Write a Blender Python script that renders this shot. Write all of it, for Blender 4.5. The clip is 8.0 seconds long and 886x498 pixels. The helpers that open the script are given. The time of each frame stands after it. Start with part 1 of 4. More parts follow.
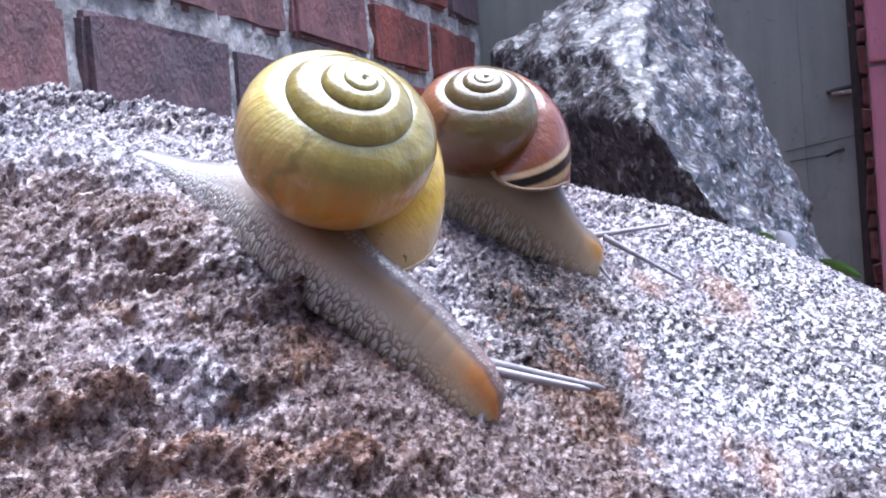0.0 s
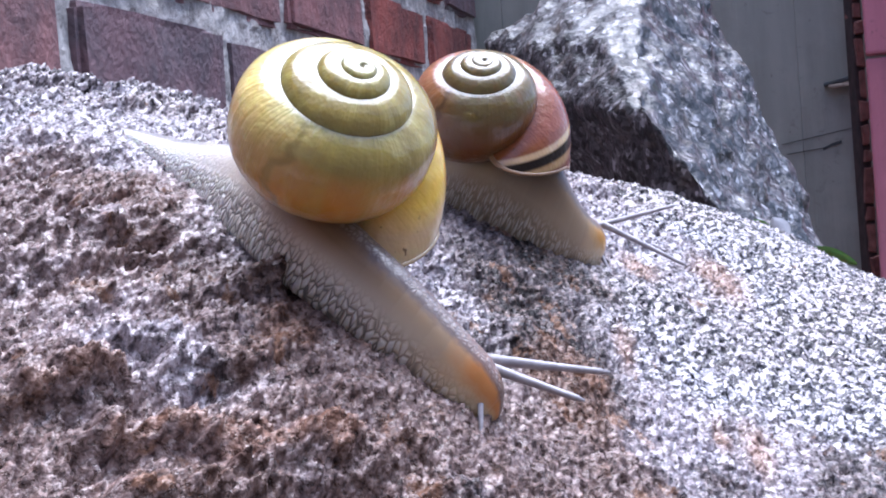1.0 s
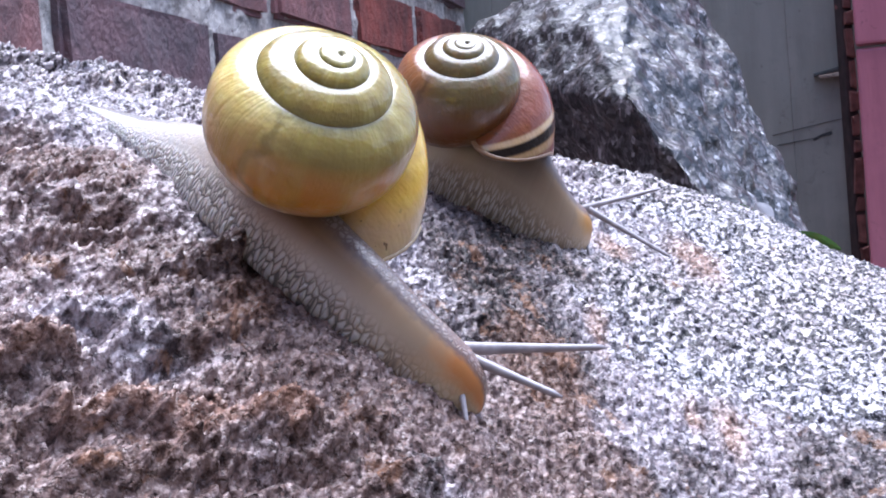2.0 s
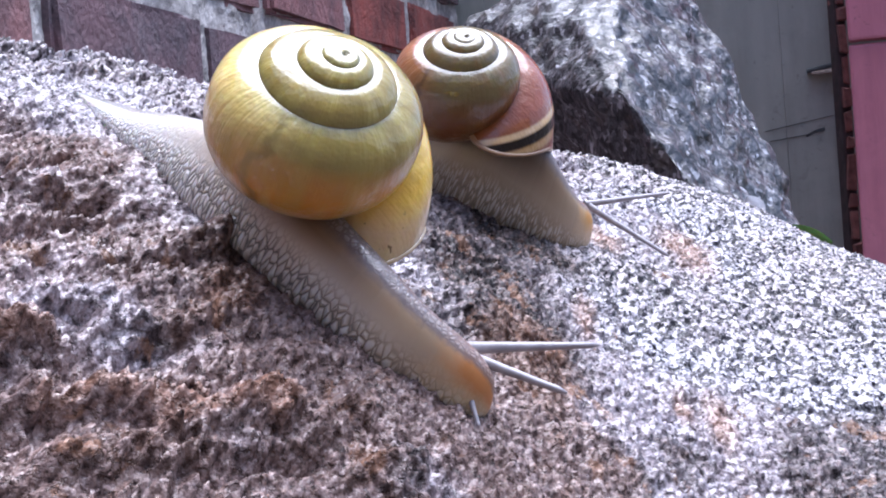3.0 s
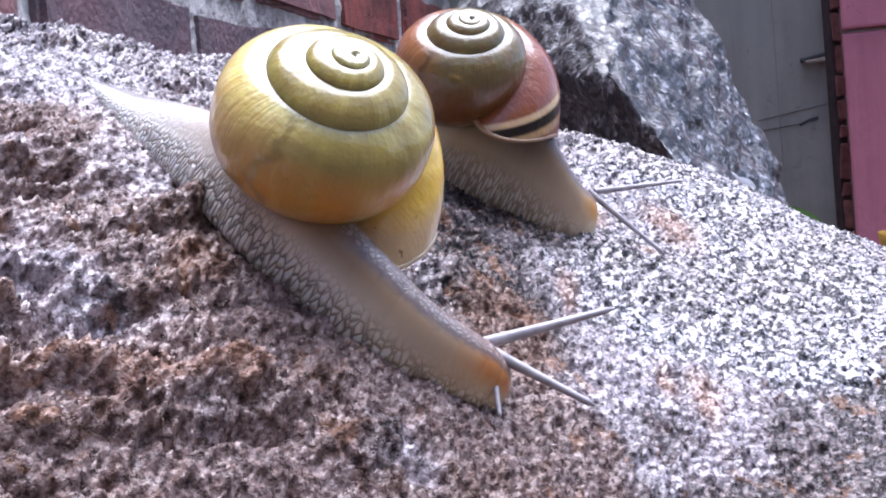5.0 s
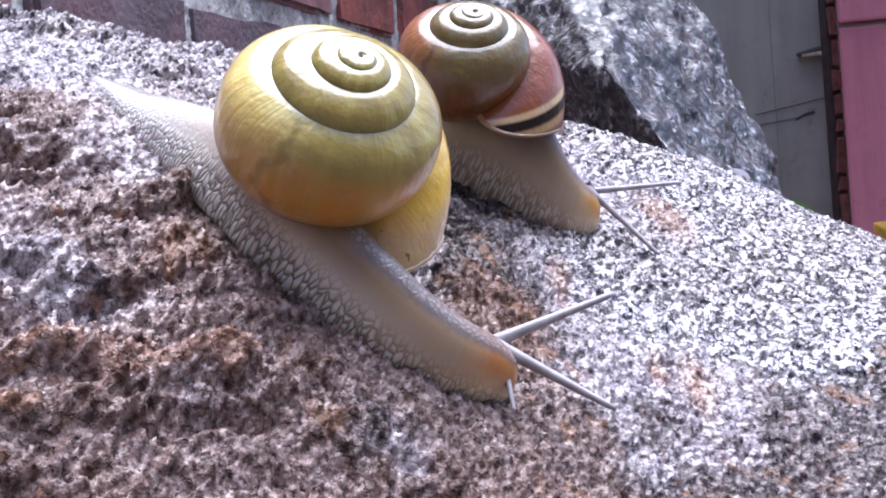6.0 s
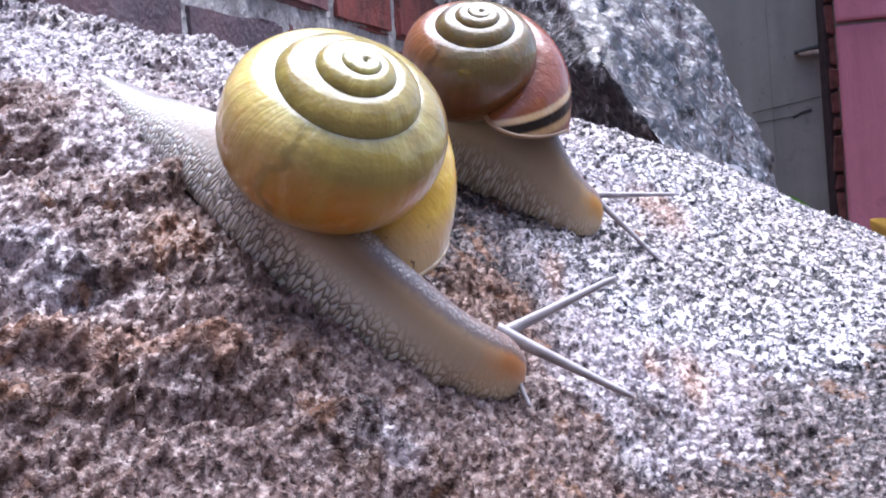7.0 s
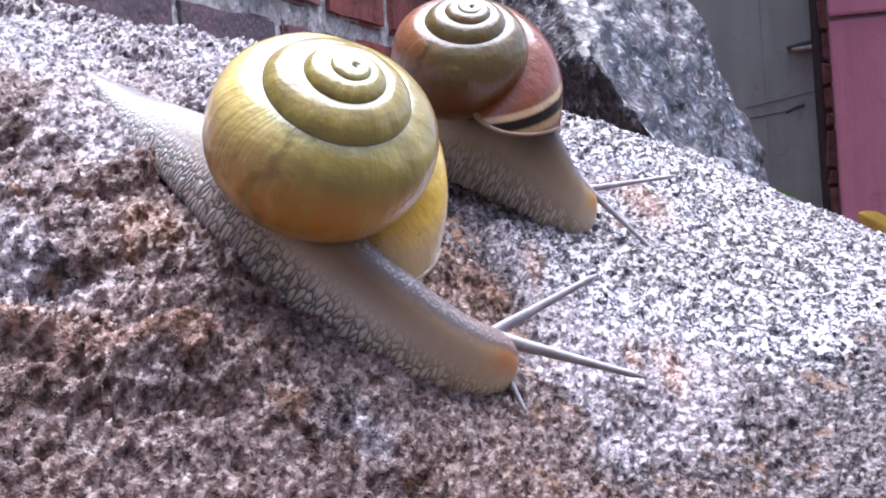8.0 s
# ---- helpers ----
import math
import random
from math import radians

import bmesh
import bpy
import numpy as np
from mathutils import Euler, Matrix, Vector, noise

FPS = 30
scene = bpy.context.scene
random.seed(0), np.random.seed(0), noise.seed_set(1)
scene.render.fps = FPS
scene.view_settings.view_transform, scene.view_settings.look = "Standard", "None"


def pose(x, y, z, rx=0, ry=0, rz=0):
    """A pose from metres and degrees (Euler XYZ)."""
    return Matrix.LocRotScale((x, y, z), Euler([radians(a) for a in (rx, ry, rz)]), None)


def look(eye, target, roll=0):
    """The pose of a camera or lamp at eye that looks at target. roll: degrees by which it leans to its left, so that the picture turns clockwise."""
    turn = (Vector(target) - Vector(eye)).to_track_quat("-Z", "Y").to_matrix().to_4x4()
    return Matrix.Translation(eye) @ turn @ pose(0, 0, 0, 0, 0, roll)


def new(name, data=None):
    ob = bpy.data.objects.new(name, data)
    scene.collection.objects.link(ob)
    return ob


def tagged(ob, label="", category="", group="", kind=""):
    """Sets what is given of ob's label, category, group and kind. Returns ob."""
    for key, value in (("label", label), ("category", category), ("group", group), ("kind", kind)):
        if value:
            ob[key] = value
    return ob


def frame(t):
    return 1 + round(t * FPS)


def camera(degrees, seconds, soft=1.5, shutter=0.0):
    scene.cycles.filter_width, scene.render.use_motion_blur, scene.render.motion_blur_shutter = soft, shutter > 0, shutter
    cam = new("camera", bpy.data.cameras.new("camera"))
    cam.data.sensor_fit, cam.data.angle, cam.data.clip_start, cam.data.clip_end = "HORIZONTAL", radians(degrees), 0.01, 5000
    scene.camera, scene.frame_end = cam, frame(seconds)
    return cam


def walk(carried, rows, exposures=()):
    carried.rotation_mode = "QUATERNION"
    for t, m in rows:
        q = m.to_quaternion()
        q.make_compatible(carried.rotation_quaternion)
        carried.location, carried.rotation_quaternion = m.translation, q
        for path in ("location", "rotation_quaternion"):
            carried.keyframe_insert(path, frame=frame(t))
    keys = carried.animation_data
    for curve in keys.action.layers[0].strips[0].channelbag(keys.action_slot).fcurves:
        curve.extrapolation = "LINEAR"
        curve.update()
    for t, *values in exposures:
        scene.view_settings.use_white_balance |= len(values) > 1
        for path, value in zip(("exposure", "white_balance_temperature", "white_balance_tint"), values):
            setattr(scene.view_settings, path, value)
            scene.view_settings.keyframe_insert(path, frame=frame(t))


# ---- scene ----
cam = camera(30.0, 8.0, soft=1.9)
METRES, EYE, TILT, LEAN = 0.042, 0.40, -1.5, 4.3
ROWS = [
    (0.0, 0.0, 0.0, 0.0, 0.0, 0.0, 0.0),
    (0.5, 0.01150, 0.04126, -0.02699, -0.022, -0.013, -0.002),
    (1.0, 0.03746, 0.08188, -0.04964, -0.067, -0.162, 0.062),
    (1.5, 0.06737, 0.11571, -0.06767, -0.197, -0.265, 0.076),
    (2.0, 0.11807, 0.17603, -0.09974, -0.306, -0.378, 0.208),
    (3.5, 0.14573, 0.23571, -0.13674, -0.593, -0.522, 0.186),
    (4.0, 0.16110, 0.27681, -0.16208, -0.637, -0.612, 0.223),
    (5.5, 0.20194, 0.35115, -0.20322, -0.735, -0.787, 0.406),
    (6.0, 0.21059, 0.37146, -0.21504, -0.814, -0.881, 0.370),
    (6.5, 0.21471, 0.37211, -0.21608, -0.857, -0.916, 0.314),
    (7.0, 0.22175, 0.40075, -0.23204, -0.911, -0.936, 0.271),
    (7.5, 0.24700, 0.41525, -0.23913, -0.938, -1.013, 0.323),
    (8.0, 0.27223, 0.43656, -0.24983, -1.082, -1.066, 0.327),
]
walk(cam, [(t, pose(0, 0, EYE, TILT, LEAN, 0) @ pose(METRES * x, METRES * y, METRES * z, 90 + pitch, roll, yaw)) for t, x, y, z, yaw, pitch, roll in ROWS],
     exposures=[(0.0, 0.86, 5400, 15), (8.0, 0.86, 5650, 17)])

# ---- light: an overcast day, brightest overhead ----
SUN_EL, SUN_AZ = 73.0, 30.0
world = bpy.data.worlds.new("sky")
scene.world = world
world.use_nodes = True
wn = world.node_tree.nodes
sky = wn.new("ShaderNodeTexSky")
sky.sky_type, sky.sun_disc = "NISHITA", False
sky.sun_elevation, sky.sun_rotation = radians(SUN_EL), radians(SUN_AZ)
sky.air_density, sky.dust_density, sky.ozone_density = 1.0, 4.0, 1.0
wn["Background"].inputs["Strength"].default_value = 0.15
world.node_tree.links.new(sky.outputs["Color"], wn["Background"].inputs["Color"])
sun_data = bpy.data.lights.new("sun", "SUN")
sun_data.energy, sun_data.angle, sun_data.color = 4.0, radians(62), (1.0, 0.98, 0.96)
sun = new("sun", sun_data)
sun.matrix_world = look((math.sin(radians(SUN_AZ)) * math.cos(radians(SUN_EL)) * 5, math.cos(radians(SUN_AZ)) * math.cos(radians(SUN_EL)) * 5, math.sin(radians(SUN_EL)) * 5), (0, 0.2, 0.4))


# ---- materials ----
class Mat:
    """A node material with short ways to add and link nodes."""

    def __init__(self, name):
        self.m = bpy.data.materials.new(name)
        self.m.use_nodes = True
        self.t = self.m.node_tree
        self.b = self.t.nodes["Principled BSDF"]

    def put(self, socket, value):
        if hasattr(value, "is_linked"):
            self.t.links.new(value, socket)
        elif isinstance(value, tuple) and len(value) == 3 and socket.type == "RGBA":
            socket.default_value = (*value, 1)
        else:
            socket.default_value = value

    def node(self, kind, **ins):
        nd = self.t.nodes.new(kind)
        for key, value in ins.items():
            self.put(nd.inputs[key.replace("_", " ")], value)
        return nd

    def set(self, **ins):
        for key, value in ins.items():
            self.put(self.b.inputs[key.replace("_", " ")], value)
        return self

    def coords(self, kind="Object", scale=(1, 1, 1), turn=(0, 0, 0)):
        tc = self.t.nodes.new("ShaderNodeTexCoord")
        return self.node("ShaderNodeMapping", Vector=tc.outputs[kind], Scale=scale, Rotation=turn).outputs[0]

    def noise(self, vec, scale, detail=4.0, rough=0.55, warp=0.0):
        return self.node("ShaderNodeTexNoise", Vector=vec, Scale=scale, Detail=detail, Roughness=rough, Distortion=warp).outputs["Fac"]

    def cells(self, vec, scale, feature="F1", out="Distance"):
        nd = self.t.nodes.new("ShaderNodeTexVoronoi")
        nd.feature = feature
        self.put(nd.inputs["Vector"], vec)
        self.put(nd.inputs["Scale"], scale)
        return nd.outputs[out]

    def ramp(self, fac, *stops):
        nd = self.t.nodes.new("ShaderNodeValToRGB")
        self.put(nd.inputs[0], fac)
        while len(nd.color_ramp.elements) < len(stops):
            nd.color_ramp.elements.new(0.5)
        for el, (at, col) in zip(nd.color_ramp.elements, stops):
            el.position, el.color = at, (*(col if isinstance(col, tuple) else (col,) * 3), 1)
        return nd.outputs[0]

    def mix(self, fac, a, b, blend="MIX"):
        nd = self.t.nodes.new("ShaderNodeMix")
        nd.data_type, nd.blend_type = "RGBA", blend
        self.put(nd.inputs[0], fac), self.put(nd.inputs[6], a), self.put(nd.inputs[7], b)
        return nd.outputs[2]

    def calc(self, op, a, b=0.0, clamp=False):
        nd = self.t.nodes.new("ShaderNodeMath")
        nd.operation, nd.use_clamp = op, clamp
        self.put(nd.inputs[0], a), self.put(nd.inputs[1], b)
        return nd.outputs[0]

    def bump(self, height, distance, strength=1.0, normal=None):
        nd = self.node("ShaderNodeBump", Height=height, Distance=distance, Strength=strength)
        if normal is not None:
            self.put(nd.inputs["Normal"], normal)
        return nd.outputs[0]


def granite_wet():
    """Coarse wet granite: pale feldspar, pink and rusty grains, black mica; rust stains."""
    k = Mat("wet_granite")
    v = k.coords()
    bent = k.node("ShaderNodeVectorMath").outputs[0]
    k.put(bent.node.inputs[0], v)
    k.put(bent.node.inputs[1], k.node("ShaderNodeVectorMath", Vector=k.node("ShaderNodeTexNoise", Vector=v, Scale=1700.0, Detail=2.0).outputs["Color"]).outputs[0])
    bent.node.inputs[1].links[0].from_node.operation = "SCALE"
    bent.node.inputs[1].links[0].from_node.inputs["Scale"].default_value = 0.0008
    pick = k.calc("ADD", k.calc("MULTIPLY", k.cells(bent, 1000, out="Color"), 0.28), k.calc("MULTIPLY", k.noise(v, 800, 3, 0.55, 0.4), 0.72))
    soft = k.calc("ADD", k.calc("MULTIPLY", pick, 0.45), k.calc("MULTIPLY", k.noise(v, 900, 3, 0.6), 0.55))
    pale = k.ramp(pick, (0.415, (0.018, 0.016, 0.022)), (0.468, (0.055, 0.05, 0.06)), (0.515, (0.36, 0.345, 0.38)), (0.575, (0.69, 0.68, 0.74)), (0.72, (0.68, 0.60, 0.60)))
    grey = k.ramp(soft, (0.34, (0.06, 0.052, 0.06)), (0.42, (0.175, 0.145, 0.158)), (0.50, (0.325, 0.28, 0.302)), (0.60, (0.52, 0.48, 0.525)), (0.72, (0.42, 0.30, 0.26)))
    crisp = k.calc("ADD", k.calc("MULTIPLY", pick, 0.75), k.calc("MULTIPLY", k.noise(v, 1400, 3, 0.6), 0.25))
    brown = k.ramp(crisp, (0.45, (0.010, 0.008, 0.008)), (0.515, (0.04, 0.027, 0.024)), (0.575, (0.12, 0.08, 0.066)), (0.65, (0.34, 0.27, 0.25)), (0.76, (0.32, 0.17, 0.10)))
    rust, light, spot = (k.t.nodes.new("ShaderNodeAttribute") for _ in range(3))
    rust.attribute_name, light.attribute_name, spot.attribute_name = "rust", "pale", "ochre"
    torn = k.calc("MULTIPLY", k.calc("SUBTRACT", k.noise(v, 420, 4, 0.7), 0.5), 0.9)
    # the pale zone carries the sky's grazing reflection in its colour
    col = k.mix(k.calc("ADD", light.outputs["Fac"], torn, True), grey, pale)
    worn = k.calc("ADD", rust.outputs["Fac"], torn, True)
    col = k.mix(k.calc("MULTIPLY", worn, 0.95), col, brown)
    fine = k.ramp(k.noise(v, 1900, 3, 0.6), (0.36, 0.5), (0.58, 1.0))
    col = k.mix(0.65, col, fine, "MULTIPLY")
    # small pits; the shade inside them is multiplied into the colour
    pits = k.ramp(k.noise(v, 1000, 3, 0.6, 0.3), (0.36, 0.05), (0.44, 1.0))
    col = k.mix(k.calc("ADD", 0.5, k.calc("MULTIPLY", light.outputs["Fac"], 0.4)), col, pits, "MULTIPLY")
    # lichen-brown lumps, thick where the stone is rusty
    lump = k.noise(v, 150, 5, 0.65, 0.4)
    stain = k.ramp(k.calc("ADD", lump, k.calc("MULTIPLY", worn, 0.09)), (0.65, 0.0), (0.70, 1.0))
    ochre = k.ramp(k.noise(v, 1500, 3, 0.7), (0.35, (0.08, 0.043, 0.029)), (0.5, (0.185, 0.102, 0.065)), (0.65, (0.31, 0.19, 0.125)))
    col = k.mix(k.calc("MULTIPLY", stain, 0.9), col, ochre)
    tan = k.ramp(soft, (0.36, (0.05, 0.026, 0.018)), (0.46, (0.17, 0.09, 0.058)), (0.56, (0.34, 0.19, 0.125)), (0.66, (0.46, 0.33, 0.27)))
    col = k.mix(k.calc("MULTIPLY", k.calc("ADD", spot.outputs["Fac"], k.calc("MULTIPLY", torn, spot.outputs["Fac"]), True), 0.85), col, tan)
    wide = k.ramp(k.noise(v, 26, 4, 0.6), (0.38, (0.84, 0.74, 0.68)), (0.62, (1.0, 0.99, 1.0)))
    col = k.mix(0.8, col, wide, "MULTIPLY")
    rough = k.ramp(k.noise(v, 420, 4), (0.3, 0.25), (0.7, 0.5))
    n1 = k.bump(k.calc("ADD", k.calc("MULTIPLY", pick, 0.6), pits), 0.0006, 0.8)
    n2 = k.bump(k.noise(v, 1700, 2, 0.6), 0.00045, 0.8, n1)
    return k.set(Base_Color=col, Roughness=rough, Normal=n2, Specular_IOR_Level=k.calc("MULTIPLY", k.ramp(soft, (0.44, 0.1), (0.6, 0.6)), k.calc("SUBTRACT", 1.0, k.calc("MULTIPLY", worn, 0.6))), Coat_Weight=k.calc("MULTIPLY", k.ramp(soft, (0.46, 0.1), (0.58, 0.6)), k.calc("SUBTRACT", 1.0, k.calc("MULTIPLY", worn, 0.85))), Coat_Roughness=0.09).m


def granite_grey():
    """Wet blue-grey split granite with coarse grains."""
    k = Mat("grey_granite")
    v = k.coords()
    warp = k.node("ShaderNodeVectorMath", Vector=k.node("ShaderNodeTexNoise", Vector=v, Scale=300.0, Detail=2.0).outputs["Color"])
    warp.operation = "SCALE"
    warp.inputs["Scale"].default_value = 0.0005
    bent = k.node("ShaderNodeVectorMath")
    k.put(bent.inputs[0], v), k.put(bent.inputs[1], warp.outputs[0])
    small, large = k.cells(bent.outputs[0], 430, out="Color"), k.cells(bent.outputs[0], 210, out="Color")
    mixed = k.calc("ADD", k.calc("MULTIPLY", small, 0.42), k.calc("ADD", k.calc("MULTIPLY", large, 0.30), k.calc("MULTIPLY", k.noise(v, 260, 3, 0.6), 0.28)))
    grain = k.ramp(mixed, (0.36, (0.007, 0.008, 0.010)), (0.46, (0.028, 0.029, 0.035)), (0.56, (0.09, 0.09, 0.102)), (0.66, (0.20, 0.197, 0.21)), (0.76, (0.55, 0.57, 0.63)))
    warm = k.ramp(k.noise(v, 120, 3, 0.6), (0.55, 0.0), (0.7, 0.35))
    col = k.mix(warm, grain, (0.20, 0.15, 0.12))
    col = k.mix(1.0, col, k.ramp(k.noise(v, 18, 4), (0.35, (0.75, 0.72, 0.70)), (0.65, (1, 1, 1))), "MULTIPLY")
    nb = k.bump(k.noise(v, 130, 3, 0.6), 0.004, 0.7)
    nb = k.bump(mixed, 0.0004, 0.25, nb)
    return k.set(Base_Color=col, Roughness=0.5, Normal=nb, Coat_Weight=k.ramp(k.noise(v, 90, 4, 0.6), (0.4, 0.05), (0.65, 0.6)), Coat_Roughness=0.18).m


def brick_mat(name, low, high, soot):
    """Hard-fired brick, varied from piece to piece, with soot and crumbs of mortar."""
    k = Mat(name)
    v = k.coords()
    rnd = k.t.nodes.new("ShaderNodeObjectInfo").outputs["Random"]
    base = k.mix(k.calc("ADD", k.calc("MULTIPLY", rnd, 0.5), k.calc("SUBTRACT", k.noise(v, 14, 4, 0.6), 0.3), True), low, high)
    col = k.mix(k.ramp(k.noise(v, 22, 6, 0.7), (0.42, 0.0), (0.66, 0.8)), base, soot)
    col = k.mix(k.ramp(k.noise(v, 420, 4), (0.58, 0.0), (0.75, 0.5)), col, tuple(min(1, c * 1.3 + 0.06) for c in low))
    col = k.mix(k.ramp(k.noise(v, 46, 6, 0.75, 0.5), (0.62, 0.0), (0.70, 0.55)), col, (0.42, 0.38, 0.38))
    nb = k.bump(k.calc("ADD", k.noise(v, 160, 6, 0.7), k.noise(v, 40, 3, 0.6)), 0.004, 0.9)
    return k.set(Base_Color=col, Roughness=k.ramp(k.noise(v, 60, 4), (0.35, 0.4), (0.65, 0.7)), Normal=nb).m


def mortar_mat():
    k = Mat("mortar")
    v = k.coords()
    col = k.ramp(k.noise(v, 60, 6, 0.7), (0.3, (0.16, 0.145, 0.14)), (0.47, (0.48, 0.45, 0.43)), (0.66, (0.80, 0.76, 0.73)))
    return k.set(Base_Color=col, Roughness=0.85, Normal=k.bump(k.noise(v, 160, 6, 0.7), 0.004, 0.9)).m


def painted(name, colour, dark, scale=(6, 6, 0.8), rough=0.45, dirt=(0.1, 0.09, 0.08)):
    """Old oil paint on boards: faint streaks, chips and dirt."""
    k = Mat(name)
    v = k.coords(scale=scale)
    w = k.coords()
    col = k.mix(k.ramp(k.noise(v, 6, 5, 0.6), (0.35, 0.0), (0.7, 1.0)), colour, dark)
    col = k.mix(k.ramp(k.noise(w, 90, 5, 0.7), (0.64, 0.0), (0.75, 0.6)), col, dirt)
    col = k.mix(k.ramp(k.noise(w, 14, 5, 0.65, 0.3), (0.45, 0.0), (0.7, 0.35)), col, tuple(min(1, 1.35 * c + 0.03) for c in colour))
    col = k.mix(k.ramp(k.noise(w, 38, 6, 0.7, 0.6), (0.60, 0.0), (0.72, 0.5)), col, tuple(0.45 * c for c in dark))
    nb = k.bump(k.noise(v, 60, 5, 0.6), 0.0008, 0.6)
    return k.set(Base_Color=col, Roughness=k.ramp(k.noise(w, 30, 3), (0.3, rough - 0.1), (0.7, rough + 0.15)), Normal=nb).m


def plain(name, colour, rough=0.5, vary=0.25, scale=60.0, **more):
    k = Mat(name)
    v = k.coords()
    dark = tuple(c * (1 - vary) for c in colour)
    col = k.mix(k.ramp(k.noise(v, scale, 5), (0.35, 0.0), (0.65, 1.0)), colour, dark)
    return k.set(Base_Color=col, Roughness=rough, Normal=k.bump(k.noise(v, scale * 3, 4), 0.2 / scale / 3, 0.4), **more).m


def shell_mat(name, old, young, base, streaks, last, mouth_edge, band=None, gloss=1.0):
    """Glossy snail shell. The UV map runs along the coil (x, in turns, 5 at the lip) and across the whorl (y, 0 at the spire side, growing outward to the base)."""
    k = Mat(name)
    uv = k.coords("UV")
    xyz = k.node("ShaderNodeSeparateXYZ", Vector=uv).outputs
    cloud = k.calc("SUBTRACT", k.noise(k.coords("UV", scale=(2.5, 3, 1)), 2.0, 3), 0.5)
    along = k.calc("ADD", xyz[0], k.calc("MULTIPLY", cloud, 0.12))
    across = k.calc("ADD", xyz[1], k.calc("MULTIPLY", cloud, 0.10))
    fresh = k.node("ShaderNodeMapRange", Value=along, From_Min=4.10, From_Max=4.26).outputs[0]
    col = k.mix(fresh, old, young)
    col = k.mix(k.node("ShaderNodeMapRange", Value=along, From_Min=4.50, From_Max=4.68).outputs[0], col, last)
    low = k.node("ShaderNodeMapRange", Value=across, From_Min=0.175, From_Max=0.26).outputs[0]
    col = k.mix(k.calc("MULTIPLY", low, k.calc("SUBTRACT", 1.0, k.calc("MULTIPLY", fresh, 0.45))), col, base)
    stop = k.ramp(k.calc("ABSOLUTE", k.calc("SUBTRACT", along, 4.16)), (0.004, 0.5), (0.012, 0.0))
    col = k.mix(stop, col, tuple(0.4 * c for c in streaks))
    streak = k.noise(k.coords("UV", scale=(6, 0.5, 1)), 3.0, 3, 0.55)
    col = k.mix(k.ramp(streak, (0.45, 0.0), (0.66, 0.5)), col, streaks)
    pale = k.noise(k.coords("UV", scale=(9, 1.2, 1)), 3.0, 2, 0.5)
    col = k.mix(k.ramp(pale, (0.55, 0.0), (0.75, 0.2)), col, tuple(min(0.95, c * 1.2 + 0.02) for c in young))
    near_lip = k.calc("ADD", k.calc("ADD", xyz[0], k.calc("MULTIPLY", cloud, 0.03)), k.calc("MULTIPLY", k.calc("SUBTRACT", 1.0, k.calc("COSINE", k.calc("MULTIPLY", xyz[1], 2 * math.pi))), 0.175))
    col = k.mix(k.node("ShaderNodeMapRange", Value=near_lip, From_Min=4.80, From_Max=4.86).outputs[0], col, mouth_edge[0])
    fleshy = k.node("ShaderNodeMapRange", Value=near_lip, From_Min=4.90, From_Max=4.95).outputs[0]
    col = k.mix(fleshy, col, mouth_edge[1])
    specks = k.ramp(k.noise(k.coords("Object"), 900, 2, 0.5), (0.68, 0.0), (0.72, 0.8))
    col = k.mix(k.calc("MULTIPLY", specks, fleshy), col, (0.12, 0.06, 0.02))
    matt = 0.0
    if band:
        late = k.node("ShaderNodeMapRange", Value=xyz[0], From_Min=4.50, From_Max=4.56).outputs[0]
        for at, wide, tone in band:
            stripe = k.ramp(k.calc("ABSOLUTE", k.calc("SUBTRACT", k.calc("SUBTRACT", xyz[1], k.calc("MULTIPLY", k.calc("SUBTRACT", 4.84, xyz[0]), 0.7)), at)), (wide, 1.0), (wide + 0.008, 0.0))
            col = k.mix(k.calc("MULTIPLY", stripe, late), col, tone)
            if max(tone) < 0.1:
                matt = k.calc("MULTIPLY", k.calc("MULTIPLY", stripe, late), 0.85 * gloss)
    lines = k.calc("ADD", k.noise(k.coords("UV", scale=(22, 0.4, 1)), 3.0, 3, 0.6), k.calc("MULTIPLY", k.noise(k.coords("UV", scale=(75, 0.8, 1)), 3.0, 2, 0.5), 0.35))
    # coarse growth ridges where the shell rested before its last stretch
    ridged = k.ramp(k.calc("ABSOLUTE", k.calc("SUBTRACT", along, 4.235)), (0.05, 1.0), (0.12, 0.0))
    lines = k.calc("MULTIPLY", lines, k.calc("ADD", 1.0, k.calc("MULTIPLY", ridged, 3.0)))
    relief = k.bump(lines, 0.0005, 0.20)
    dents = k.bump(k.noise(k.coords("Object"), 300, 3, 0.55), 0.0008, 0.65, relief)
    return k.set(Base_Color=col, Roughness=0.3, Normal=dents, Specular_IOR_Level=0.3 * gloss, Coat_Weight=k.calc("SUBTRACT", gloss, matt), Coat_Roughness=k.ramp(k.noise(k.coords("UV", scale=(7, 2.5, 1)), 2.0, 3, 0.6), (0.36, 0.16), (0.58, 0.06)), Coat_IOR=1.54, Subsurface_Weight=0.55, Subsurface_Radius=(0.005, 0.0032, 0.001), Subsurface_Scale=1.0).m


